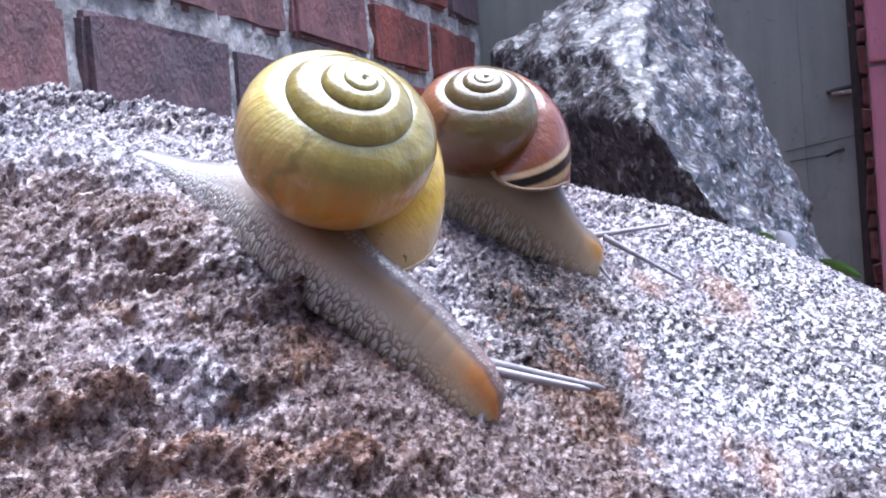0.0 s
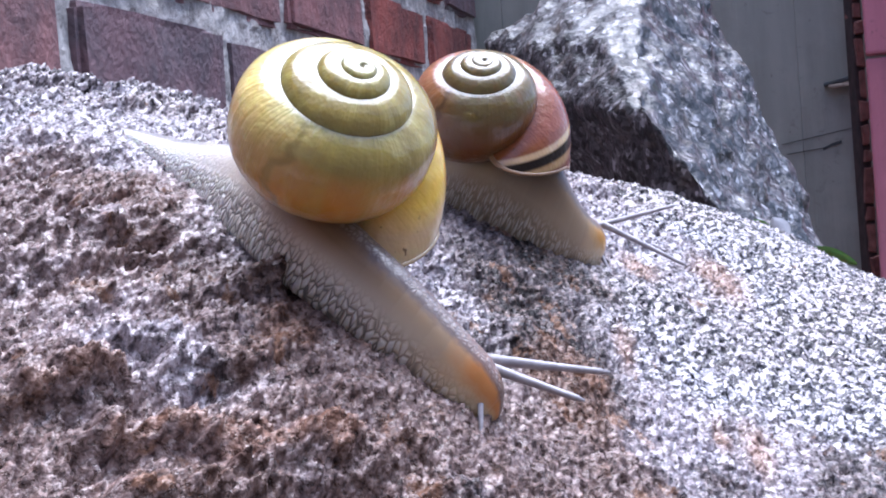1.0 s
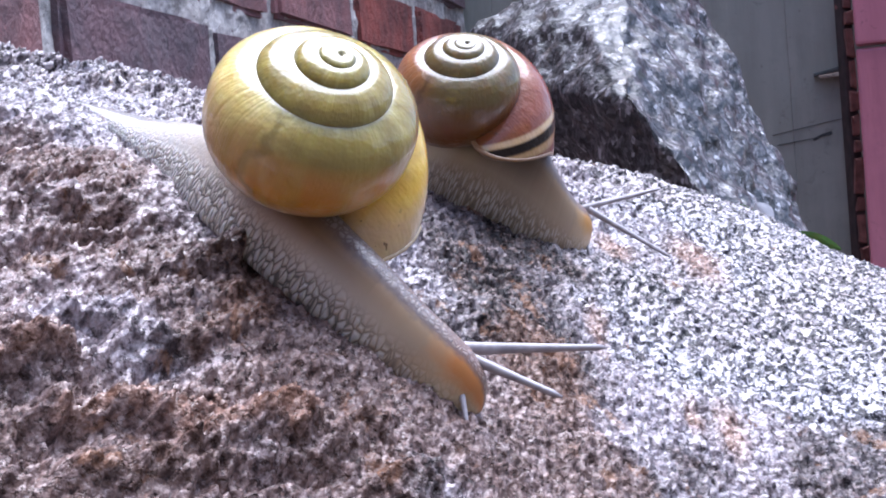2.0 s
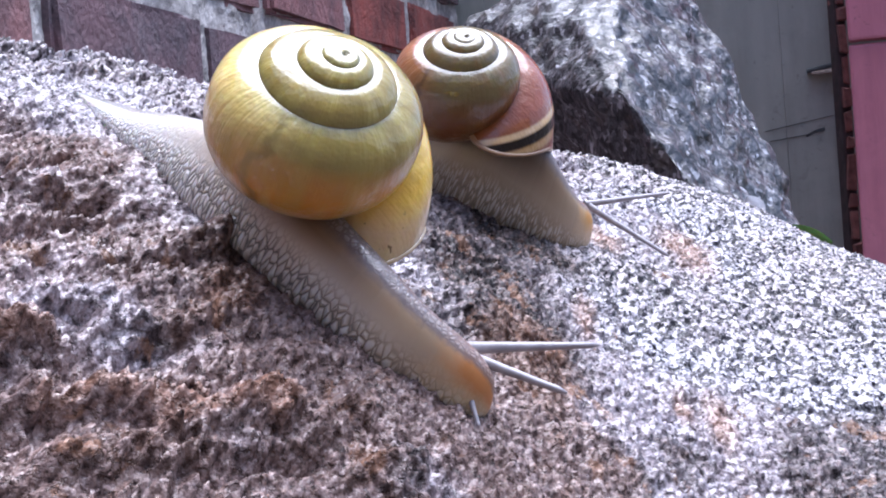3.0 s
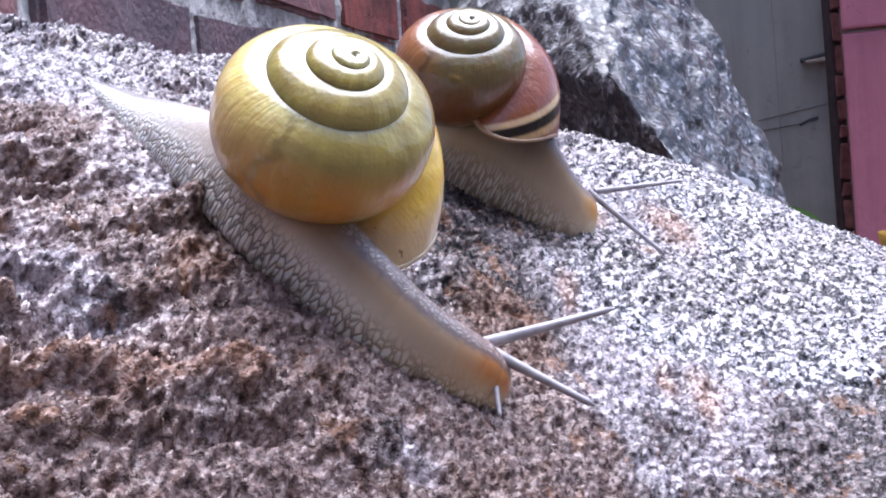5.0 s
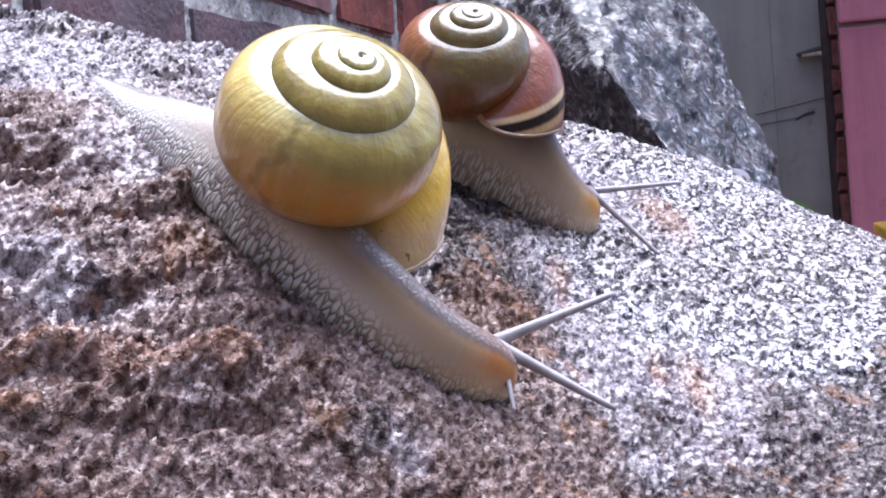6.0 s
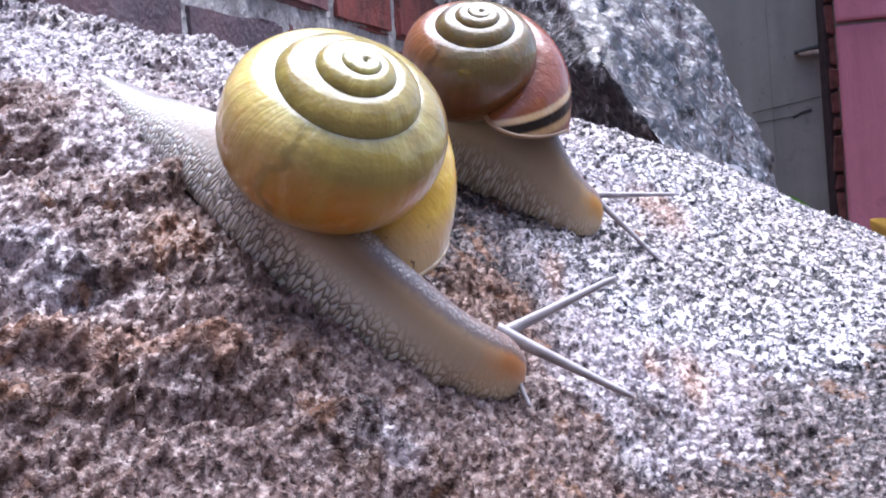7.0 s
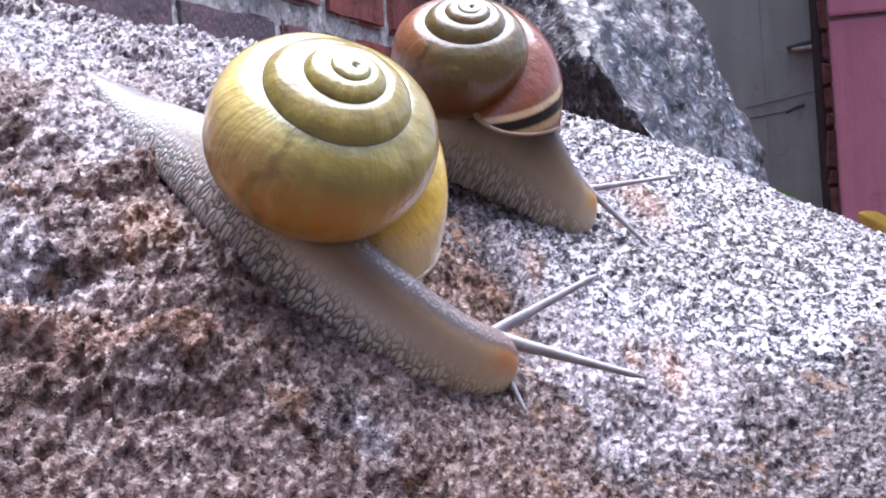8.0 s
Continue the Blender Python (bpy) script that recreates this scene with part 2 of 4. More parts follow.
def skin_mat(name, back, flank, head, reach=3.3, depth=1.0):
    """Wet snail skin. UV: x runs from tail to head in millimetres, y round the body in millimetres from the near edge of the foot over the back."""
    k = Mat(name)
    uv = k.coords("UV")
    xyz = k.node("ShaderNodeSeparateXYZ", Vector=uv).outputs
    warts = k.cells(k.coords("UV", scale=(1.75, 1.05, 1)), 1.0, "DISTANCE_TO_EDGE")
    groove = k.ramp(warts, (0.02, 1.0), (0.10, 0.0))
    up = k.node("ShaderNodeMapRange", Value=xyz[1], From_Min=2.6, From_Max=4.8).outputs[0]
    front = k.node("ShaderNodeMapRange", Value=k.calc("ADD", xyz[0], k.calc("MULTIPLY", k.noise(uv, 0.5, 3), 5.0)), From_Min=68.8, From_Max=74.0).outputs[0]
    col = k.mix(up, flank, back)
    # upper back beneath the shell: the shell's shade is put into the colour
    neck_shade = k.calc("MULTIPLY", up, k.calc("MULTIPLY", k.node("ShaderNodeMapRange", Value=xyz[0], From_Min=24.0, From_Max=36.0).outputs[0], k.node("ShaderNodeMapRange", Value=xyz[0], From_Min=52.0, From_Max=67.0, To_Min=1.0, To_Max=0.0).outputs[0]))
    col = k.mix(k.calc("MULTIPLY", neck_shade, 0.8), col, tuple(0.36 * c for c in back))
    col = k.mix(k.node("ShaderNodeMapRange", Value=xyz[0], From_Min=55.0, From_Max=68.0, To_Max=0.8).outputs[0], col, (0.46, 0.335, 0.21))
    col = k.mix(front, col, (0.60, 0.465, 0.29))
    top = k.node("ShaderNodeMapRange", Value=k.calc("ADD", xyz[1], k.calc("MULTIPLY", k.noise(uv, 0.8, 3), 2.0)), From_Min=2.4, From_Max=4.8).outputs[0]
    col = k.mix(k.calc("MULTIPLY", front, top), col, head)
    rear = k.node("ShaderNodeMapRange", Value=xyz[0], From_Min=18.0, From_Max=42.0, To_Min=1.0, To_Max=0.0).outputs[0]
    # whitish tail, with the sky's sheen on wet skin put into the colour
    col = k.mix(rear, col, (0.88, 0.87, 0.84))
    rim = k.node("ShaderNodeMapRange", Value=k.calc("ADD", xyz[1], k.calc("MULTIPLY", k.noise(uv, 1.2, 2), 1.2)), From_Min=5.9, From_Max=7.0).outputs[0]
    rim = k.calc("MULTIPLY", rim, k.calc("MAXIMUM", rear, k.node("ShaderNodeMapRange", Value=xyz[0], From_Min=48.0, From_Max=56.0).outputs[0]))
    col = k.mix(k.calc("MULTIPLY", rim, 0.8), col, (0.12, 0.09, 0.095))
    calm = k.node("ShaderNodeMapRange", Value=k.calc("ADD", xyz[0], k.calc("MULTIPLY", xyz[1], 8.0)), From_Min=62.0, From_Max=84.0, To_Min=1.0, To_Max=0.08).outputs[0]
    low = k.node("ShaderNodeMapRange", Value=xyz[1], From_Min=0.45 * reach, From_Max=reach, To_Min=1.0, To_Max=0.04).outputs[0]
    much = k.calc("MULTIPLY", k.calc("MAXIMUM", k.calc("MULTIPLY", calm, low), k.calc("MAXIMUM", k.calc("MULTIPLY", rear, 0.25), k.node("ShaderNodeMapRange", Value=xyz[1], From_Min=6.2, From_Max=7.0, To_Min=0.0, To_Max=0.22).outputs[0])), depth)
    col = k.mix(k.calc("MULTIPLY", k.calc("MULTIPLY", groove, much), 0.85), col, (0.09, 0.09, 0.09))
    col = k.mix(k.calc("MULTIPLY", k.ramp(warts, (0.09, 0.0), (0.2, 1.0)), k.calc("MULTIPLY", much, 0.8)), col, (0.74, 0.72, 0.69))
    nb = k.bump(k.calc("MULTIPLY", k.ramp(warts, (0.0, 0.0), (0.3, 1.0)), much), 0.0003, 1.0)
    return k.set(Base_Color=col, Roughness=0.40, Normal=nb, Subsurface_Weight=0.3, Subsurface_Radius=(0.0014, 0.0009, 0.0005), Subsurface_Scale=1.0, Coat_Weight=k.calc("ADD", 0.35, k.calc("MULTIPLY", rear, 0.65)), Coat_Roughness=0.2).m


M_ROCK, M_STONE, M_MORTAR = granite_wet(), granite_grey(), mortar_mat()
M_BRICKS = (brick_mat("slate_brick", (0.25, 0.135, 0.15), (0.185, 0.135, 0.155), (0.11, 0.095, 0.11)),
            brick_mat("dusky_brick", (0.40, 0.165, 0.165), (0.30, 0.165, 0.165), (0.14, 0.09, 0.10)),
            brick_mat("red_brick", (0.50, 0.13, 0.095), (0.33, 0.11, 0.10), (0.10, 0.05, 0.05)))
M_GREY = painted("grey_paint", (0.40, 0.405, 0.355), (0.30, 0.305, 0.265))
M_RED = painted("red_paint", (0.68, 0.24, 0.30), (0.54, 0.18, 0.235), rough=0.4, dirt=(0.12, 0.04, 0.05))
M_CORE = plain("sooty_brick", (0.07, 0.04, 0.04), 0.8, 0.5, 90)
M_SPLIT = plain("bare_wood", (0.46, 0.36, 0.29), 0.7, 0.5, 200)
M_JAMB = plain("jamb_brick", (0.30, 0.115, 0.095), 0.7, 0.5, 90)
M_GREY_DARK = plain("grimy_crack", (0.085, 0.09, 0.09), 0.8, 0.3, 60)
M_SOIL = plain("damp_soil", (0.09, 0.07, 0.055), 0.9, 0.5, 40)
M_RENDER = plain("weathered_render", (0.26, 0.23, 0.20), 0.85, 0.4, 6)
M_LEAF = plain("green_leaf", (0.09, 0.20, 0.035), 0.4, 0.3, 200, Subsurface_Weight=0.2, Subsurface_Scale=0.001)
M_YELLOW = plain("yellow_leaf", (0.62, 0.36, 0.04), 0.45, 0.4, 200)
M_WHITE = plain("white_petal", (0.75, 0.76, 0.80), 0.5, 0.1, 200)
M_SHELL_Y = shell_mat("yellow_shell", (0.31, 0.24, 0.055), (0.85, 0.67, 0.25), (0.57, 0.26, 0.03), (0.48, 0.39, 0.09), (0.76, 0.50, 0.085),
                      ((0.80, 0.53, 0.07), (0.66, 0.46, 0.24)))
M_SHELL_B = shell_mat("banded_shell", (0.15, 0.115, 0.036), (0.34, 0.125, 0.042), (0.16, 0.06, 0.016), (0.15, 0.085, 0.025), (0.24, 0.072, 0.024),
                      ((0.25, 0.072, 0.024), (0.24, 0.075, 0.026)), band=((0.160, 0.008, (0.60, 0.42, 0.24)), (0.184, 0.012, (0.012, 0.006, 0.005)), (0.208, 0.006, (0.50, 0.32, 0.15))), gloss=0.9)
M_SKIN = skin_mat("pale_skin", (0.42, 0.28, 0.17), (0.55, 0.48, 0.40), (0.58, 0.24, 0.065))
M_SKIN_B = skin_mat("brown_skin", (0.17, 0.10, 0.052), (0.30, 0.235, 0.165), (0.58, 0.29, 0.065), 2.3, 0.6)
M_FEELER = plain("feeler_skin", (0.40, 0.375, 0.40), 0.4, 0.3, 500, Subsurface_Weight=0.3, Subsurface_Radius=(0.001, 0.001, 0.001), Subsurface_Scale=1.0)
M_MANTLE = plain("mantle_skin", (0.30, 0.21, 0.14), 0.4, 0.3, 300, Subsurface_Weight=0.3, Subsurface_Radius=(0.002, 0.001, 0.0006), Subsurface_Scale=1.0, Coat_Weight=0.3)
M_LIP_DARK = plain("brown_shell_lip", (0.30, 0.17, 0.08), 0.3, 0.3, 300, Coat_Weight=0.4)
M_LIP = plain("shell_lip", (0.62, 0.46, 0.26), 0.25, 0.3, 300, Coat_Weight=0.5)


# ---- mesh helpers ----
def mesh_of(name, verts, faces, material, smooth=True, uvs=None):
    me = bpy.data.meshes.new(name)
    me.from_pydata([tuple(map(float, p)) for p in verts], [], faces)
    me.materials.append(material)
    if uvs is not None:
        layer = me.uv_layers.new(name="map")
        idx = np.empty(len(me.loops), dtype=np.int64)
        me.loops.foreach_get("vertex_index", idx)
        layer.data.foreach_set("uv", np.asarray(uvs, dtype=np.float32)[idx].ravel())
    if smooth:
        me.polygons.foreach_set("use_smooth", [True] * len(me.polygons))
    me.update()
    return me


def part(name, data, parent, label="", material=None, smooth=False):
    """One mesh object, from a bmesh or a mesh, under a thing or a part."""
    if isinstance(data, bmesh.types.BMesh):
        me = bpy.data.meshes.new(name)
        data.to_mesh(me)
        data.free()
        me.materials.append(material)
        if smooth:
            me.polygons.foreach_set("use_smooth", [True] * len(me.polygons))
        data = me
    ob = new(name, data)
    ob.parent = parent
    return tagged(ob, label) if label else ob


def block(sx, sy, sz, bevel=0.0, at=(0, 0, 0), seg=2, jitter=0.0, rng=random):
    bm = bmesh.new()
    bmesh.ops.create_cube(bm, size=1, matrix=Matrix.Translation(at) @ Matrix.Diagonal((sx, sy, sz, 1)))
    if jitter:
        for vert in bm.verts:
            vert.co += Vector([rng.uniform(-jitter, jitter) for _ in range(3)])
    if bevel:
        bmesh.ops.bevel(bm, geom=bm.edges[:], offset=bevel, segments=seg, affect="EDGES", profile=0.6)
    return bm


TABLE = np.random.RandomState(4).rand(512, 512)


def value_noise(x, y):
    xi, yi = np.floor(x).astype(int), np.floor(y).astype(int)
    fx, fy = x - xi, y - yi
    fx, fy = fx * fx * (3 - 2 * fx), fy * fy * (3 - 2 * fy)
    a, b = TABLE[xi % 512, yi % 512], TABLE[(xi + 1) % 512, yi % 512]
    c, d = TABLE[xi % 512, (yi + 1) % 512], TABLE[(xi + 1) % 512, (yi + 1) % 512]
    return (a * (1 - fx) + b * fx) * (1 - fy) + (c * (1 - fx) + d * fx) * fy - 0.5


def fbm(x, y, octaves, gain=0.5):
    out, amp = 0.0, 1.0
    for n in range(octaves):
        out = out + amp * value_noise(x * 2**n + 37.3 * n, y * 2**n + 11.7 * n)
        amp *= gain
    return out


# ---- the snails' feet: seconds, and (u, v) in millimetres on the boulder's face from tail to head ----
FRONT_SPINE = {
    0.0: [(-71.0, 25.5), (-60.6, 15.2), (-53.9, 5.8), (-47.7, -3.7), (-40.1, -12.3), (-28.5, -17.2), (-17.3, -22.6)],
    1.5: [(-68.6, 26.2), (-59.8, 14.7), (-53.3, 4.8), (-46.5, -5.3), (-38.8, -14.2), (-26.8, -20.7), (-13.8, -24.6)],
    3.5: [(-64.8, 26.0), (-57.5, 13.0), (-50.6, 2.8), (-43.2, -7.4), (-34.1, -16.4), (-22.1, -23.5), (-8.1, -22.9)],
    5.5: [(-58.6, 18.9), (-52.6, 8.2), (-46.0, -2.2), (-38.4, -12.0), (-29.8, -21.1), (-17.6, -25.4), (-3.1, -21.1)],
    8.0: [(-53.5, 13.2), (-47.5, 2.4), (-40.6, -7.9), (-32.6, -17.4), (-23.0, -24.8), (-10.0, -24.4), (1.8, -17.6)],
}
BACK_SPINE = {
    0.0: [(-49.0, 52.0), (-40.0, 52.0), (-30.5, 52.0), (-21.0, 51.5), (-12.5, 50.0), (-2.9, 49.5), (6.8, 53.2)],
    3.5: [(-42.0, 47.8), (-32.5, 48.3), (-23.0, 48.3), (-13.5, 47.4), (-5.1, 45.6), (5.0, 46.3), (13.4, 52.0)],
    7.0: [(-35.4, 41.0), (-26.8, 42.3), (-18.2, 43.2), (-9.5, 43.0), (-1.0, 41.7), (8.8, 41.4), (18.3, 44.0)],
    8.0: [(-33.3, 39.1), (-24.4, 40.3), (-15.5, 41.1), (-6.5, 40.9), (2.4, 40.1), (12.0, 40.2), (19.7, 44.9)],
}


# ---- the boulder's face: a sloping frame (u along, v up the slope, h out of it) ----
O = np.array([0.01851, 0.21599, 0.37323])
UA, VA, NA = np.array([0.85207, 0.17779, -0.49231]), np.array([0.02882, 0.92319, 0.38326]), np.array([0.52264, -0.34075, 0.78150])
SWELL = {(0, 0): -0.0002, (0, 1): -0.00101, (0, 2): -0.00974, (0, 3): 0.0064, (0, 4): -0.00339, (1, 0): -0.00512, (1, 1): 0.01548, (1, 2): -0.00069,
         (1, 3): 0.0027, (2, 0): 0.00693, (2, 1): -0.00371, (2, 2): -0.00324, (3, 0): 0.01809, (3, 1): -0.01417, (4, 0): -0.00232}


def swell(u, v):
    """The boulder's smooth height over its frame; past the face it falls away on all sides."""
    uc, vc = np.clip(u, -0.10, 0.09), np.clip(v, -0.08, 0.15)
    h = sum(k * (uc / 0.08) ** i * (vc / 0.08) ** j for (i, j), k in SWELL.items())
    return h - 22 * (u - uc) ** 2 - np.where(v < 0, 9, 28) * (v - vc) ** 2


def on_rock(u, v, h=0.0):
    return Vector(O + u * UA + v * VA + (float(swell(u, v)) + h) * NA)


def rock_normal(u, v, e=0.002):
    a = on_rock(u + e, v) - on_rock(u - e, v)
    b = on_rock(u, v + e) - on_rock(u, v - e)
    return a.cross(b).normalized()


def build_boulder():
    du = np.concatenate([np.linspace(-0.225, -0.10, 30), np.arange(-0.0995, 0.0895, 0.00024), np.linspace(0.09, 0.22, 30)])
    dv = np.concatenate([np.linspace(-0.33, -0.082, 40), np.arange(-0.0815, 0.1395, 0.00031), np.linspace(0.14, 0.30, 50)])
    u, v = np.meshgrid(du, dv, indexing="ij")
    h = swell(u, v)
    # the left and lower part is split and rough, the right part finely pitted
    rough = 1 / (1 + np.exp((u - 0.35 * v + 0.012) / 0.012))
    run, over = u * 0.65 + v * 0.76, u * 0.76 - v * 0.65
    fold = fbm(run * 42 + 3.1, over * 125 + 8.2, 4, 0.55)
    # where the snails have crawled the face is even
    free = np.full(u.shape, 1.0)
    for table in (FRONT_SPINE, BACK_SPINE):
        for row in table.values():
            for (a, b), (c, d) in zip(row, row[1:]):
                ax, ay, bx, by = a / 1000, b / 1000, (c - a) / 1000, (d - b) / 1000
                f = np.clip(((u - ax) * bx + (v - ay) * by) / (bx * bx + by * by), 0, 1)
                free = np.minimum(free, np.clip((np.hypot(u - ax - f * bx, v - ay - f * by) - 0.004) / 0.012, 0, 1))
    rough = rough * (0.12 + 0.88 * free)
    h = h + rough * (0.0020 * fold + 0.0008 * np.tanh(fold * 9) + 0.0010 * fbm(u * 120 + 9, v * 150 + 4, 3, 0.6) + 0.0014 * fbm(u * 300, v * 210, 3, 0.65))
    h = h + 0.0014 * fbm(u * 70, v * 70, 3) + 0.0009 * fbm(u * 900, v * 560, 4, 0.8) * (0.9 + 0.4 * rough)
    # narrow clefts along the grain of the split face
    cleft = np.clip(1 - np.abs(fbm(run * 60 + 1.7, over * 190 + 4.4, 3, 0.55)) / 0.045, 0, 1) * np.clip(fbm(u * 40 + 3, v * 40 + 6, 2) * 5 + 0.6, 0, 1)
    h = h - 0.0013 * rough * cleft
    # rusty in a belt round the snails, low down and in spots; palest to the right and along the crest, where sky glints
    # are put into the colour
    stray = 0.030 * fbm(u * 45 + 5, v * 45 + 2, 4, 0.6)
    rust = 1.25 - (np.abs(u - 0.30 * v + 0.015) + stray) / 0.021
    rust = np.minimum(rust, 0.45 + np.clip((v + 0.014) / 0.02, 0, 0.6))
    rust = np.minimum(rust, np.where(u > 0.0, (0.050 - v + stray) / 0.010 + u * 0, 2.0))
    to_right = np.clip((u + 0.022 + 0.8 * stray) / 0.034, 0, 1)
    rust = np.maximum(rust, to_right * np.clip((0.9 * u - 0.020 - v - 1.5 * stray) / 0.014, 0, 0.75) + (1 - to_right) * np.clip((-0.004 - v - 2.0 * stray) / 0.030 - 0.1, 0, 0.5))
    # rusty rock between the snails, with their soft shade put into the colour
    for a, b, wide, tall in ((-6.0, 20.0, 13.0, 26.0), (3.0, 38.0, 11.0, 12.0)):
        rust = np.maximum(rust, 1.6 - np.hypot((u * 1000 - a) / wide, (v * 1000 - b) / tall) - 40 * stray)
    pale = np.minimum((u + 1.1 * stray - 0.009) / 0.024, (v + 0.5 * stray - 0.006) / 0.016)
    pale = np.maximum(pale, np.minimum((-u - 0.020 + stray) / 0.02, (v + stray - 0.004) / 0.025) * 0.3)
    rust = np.where(pale > 0.5, np.minimum(rust, np.where(u > 0.006, rust, 0.0)), rust)
    # ochre spots
    ochre = np.full(u.shape, -1.0)
    for a, b, wide, tall in ((8.5, 19.0, 1.8, 8.0), (33.0, 66.0, 4.0, 9.0), (26.5, 3.0, 2.4, 6.5), (21.0, 3.0, 1.6, 4.0), (17.0, 57.6, 2.5, 6.0), (-41.0, -25.0, 4.0, 6.0)):
        ochre = np.maximum(ochre, 1.5 - np.hypot((u * 1000 - a) / wide, (v * 1000 - b) / tall) - 14 * stray)
    # a warm bloom over the lower part
    ochre = np.maximum(ochre, np.clip((-0.010 - 0.25 * u - v - 2.0 * stray) / 0.040, 0, 0.42))
    # ledges and clefts: ends and half width in millimetres, height in metres
    for a, b, c, d, wide, high in ((-54.5, -53, -48.5, -51, 2.6, 0.0024), (-44, -52, -34.4, -43.1, 3.0, 0.0020), (-46.7, -20, -43.9, -13.4, 2.0, 0.0013), (-67, -29.8, -58.6, -18.9, 2.2, -0.0018),
                                   (-63.4, -52, -58, -45.8, 2.6, 0.0018), (-47.4, -40.4, -41.5, -30.5, 2.2, 0.0014), (-58, -22, -52, -13, 1.8, -0.0014), (-50, -60, -40, -55, 2.5, 0.0016), (-20, -48, -8, -42, 3.0, 0.0009)
                                   , (-48.5, -45.3, -45.3, -40.3, 1.6, -0.002), (-60.2, -46.3, -54.6, -41.4, 1.5, -0.0016), (-32.5, -51, -28.4, -46.2, 1.6, -0.0018), (-39.1, -57, -34.2, -51.7, 1.6, -0.0016), (-67.2, -16.5, -58.3, -13.7, 2, -0.0016), (-62.3, -23.6, -57, -17.6, 2, -0.0018), (-56, -60.1, -53.1, -53.3, 2.2, -0.0018), (-38, -47.7, -35.7, -43.6, 1.8, 0.0012), (-29, -41.9, -25.5, -37.8, 1.8, 0.0012), (-46.9, -17.7, -44.7, -14.8, 1.6, 0.0012), (-25.5, -47.8, -18.2, -41.1, 2.4, 0.001), (-52.6, -27.6, -46.5, -21.5, 1.4, -0.0012)):
        ax, ay, bx, by = a / 1000, b / 1000, (c - a) / 1000, (d - b) / 1000
        f = np.clip(((u - ax) * bx + (v - ay) * by) / (bx * bx + by * by), 0, 1)
        r = np.hypot(u - ax - f * bx, v - ay - f * by) * 1000 / wide + 0.9 * fbm(u * 350 + a, v * 350, 3, 0.6)
        lump = np.clip(1.25 - r, 0, 1)
        lump = lump * lump * (3 - 2 * lump)
        h = h + 1.15 * high * lump
        if high > 0.0017:
            ochre = np.maximum(ochre, 1.3 * lump - 0.4)
        elif high > 0:
            rust = np.maximum(rust, 0.8 * lump)
    p = O + u[..., None] * UA + v[..., None] * VA + h[..., None] * NA
    p[..., 2] = np.maximum(p[..., 2], -0.02)
    nu, nv = u.shape
    ids = np.arange(nu * nv).reshape(nu, nv)
    faces = np.stack([ids[:-1, :-1], ids[1:, :-1], ids[1:, 1:], ids[:-1, 1:]], -1).reshape(-1, 4)
    me = bpy.data.meshes.new("boulder")
    me.vertices.add(nu * nv)
    me.vertices.foreach_set("co", p.reshape(-1).astype(np.float32))
    me.loops.add(faces.size)
    me.loops.foreach_set("vertex_index", faces.reshape(-1).astype(np.int32))
    me.polygons.add(len(faces))
    me.polygons.foreach_set("loop_start", np.arange(0, faces.size, 4, dtype=np.int32))
    me.polygons.foreach_set("use_smooth", np.ones(len(faces), dtype=bool))
    me.materials.append(M_ROCK)
    for name, values in (("rust", rust), ("pale", pale), ("ochre", ochre)):
        me.attributes.new(name, "FLOAT", "POINT").data.foreach_set("value", np.clip(values, 0, 1).reshape(-1).astype(np.float32))
    me.update()
    me.validate()
    return tagged(new("boulder", me), "rough wet pinkish-grey granite boulder with rusty stains", "rock")


def build_stone():
    """The split granite block that leans behind the boulder."""
    main = [(0.028, 0.852, 0.480), (0.107, 0.82, 0.512), (0.146, 0.90, 0.511), (0.077, 0.727, 0.463), (0.085, 0.661, 0.427), (0.109, 0.645, 0.386), (0.052, 0.74, 0.437),
            (0.157, 0.902, 0.468), (0.174, 0.871, 0.412), (0.178, 0.780, 0.362), (0.150, 0.70, 0.30), (0.20, 0.74, 0.29), (0.20, 0.74, 0.0), (0.28, 0.82, 0.0),
            (0.16, 1.05, 0.0), (0.09, 0.98, 0.44), (0.13, 1.03, 0.48)]
    heel = [(0.02, 0.90, 0.44), (0.10, 0.90, 0.44), (0.035, 0.86, 0.30), (0.12, 0.74, 0.36), (0.03, 0.82, 0.0), (0.16, 0.72, 0.0), (0.02, 1.0, 0.0), (0.16, 1.0, 0.0), (0.02, 1.0, 0.4), (0.12, 1.0, 0.42)]
    bm = bmesh.new()
    for corners in (main, heel):
        made = [bm.verts.new(c) for c in corners]
        bmesh.ops.convex_hull(bm, input=made)
    bmesh.ops.delete(bm, geom=[w for w in bm.verts if not w.link_faces], context="VERTS")
    for _ in range(6):
        long = [e for e in bm.edges if e.calc_length() > 0.006]
        if long:
            bmesh.ops.subdivide_edges(bm, edges=long, cuts=1, use_grid_fill=False)
            bmesh.ops.triangulate(bm, faces=[f for f in bm.faces if len(f.verts) > 3])
    bmesh.ops.dissolve_degenerate(bm, dist=0.0003, edges=bm.edges[:])
    bmesh.ops.recalc_face_normals(bm, faces=bm.faces[:])
    bmesh.ops.smooth_vert(bm, verts=bm.verts[:], factor=0.5, use_axis_x=True, use_axis_y=True, use_axis_z=True)
    bm.normal_update()
    for w in bm.verts:
        k = noise.fractal(w.co * 22, 1.0, 2.0, 5) * 0.006 + noise.fractal(w.co * 90, 0.8, 2.0, 4) * 0.0034
        w.co += w.normal * k
    ob = part("standing_stone", bm, None, "", M_STONE, True)
    return tagged(ob, "split blue-grey granite block leaning before the door", "rock")


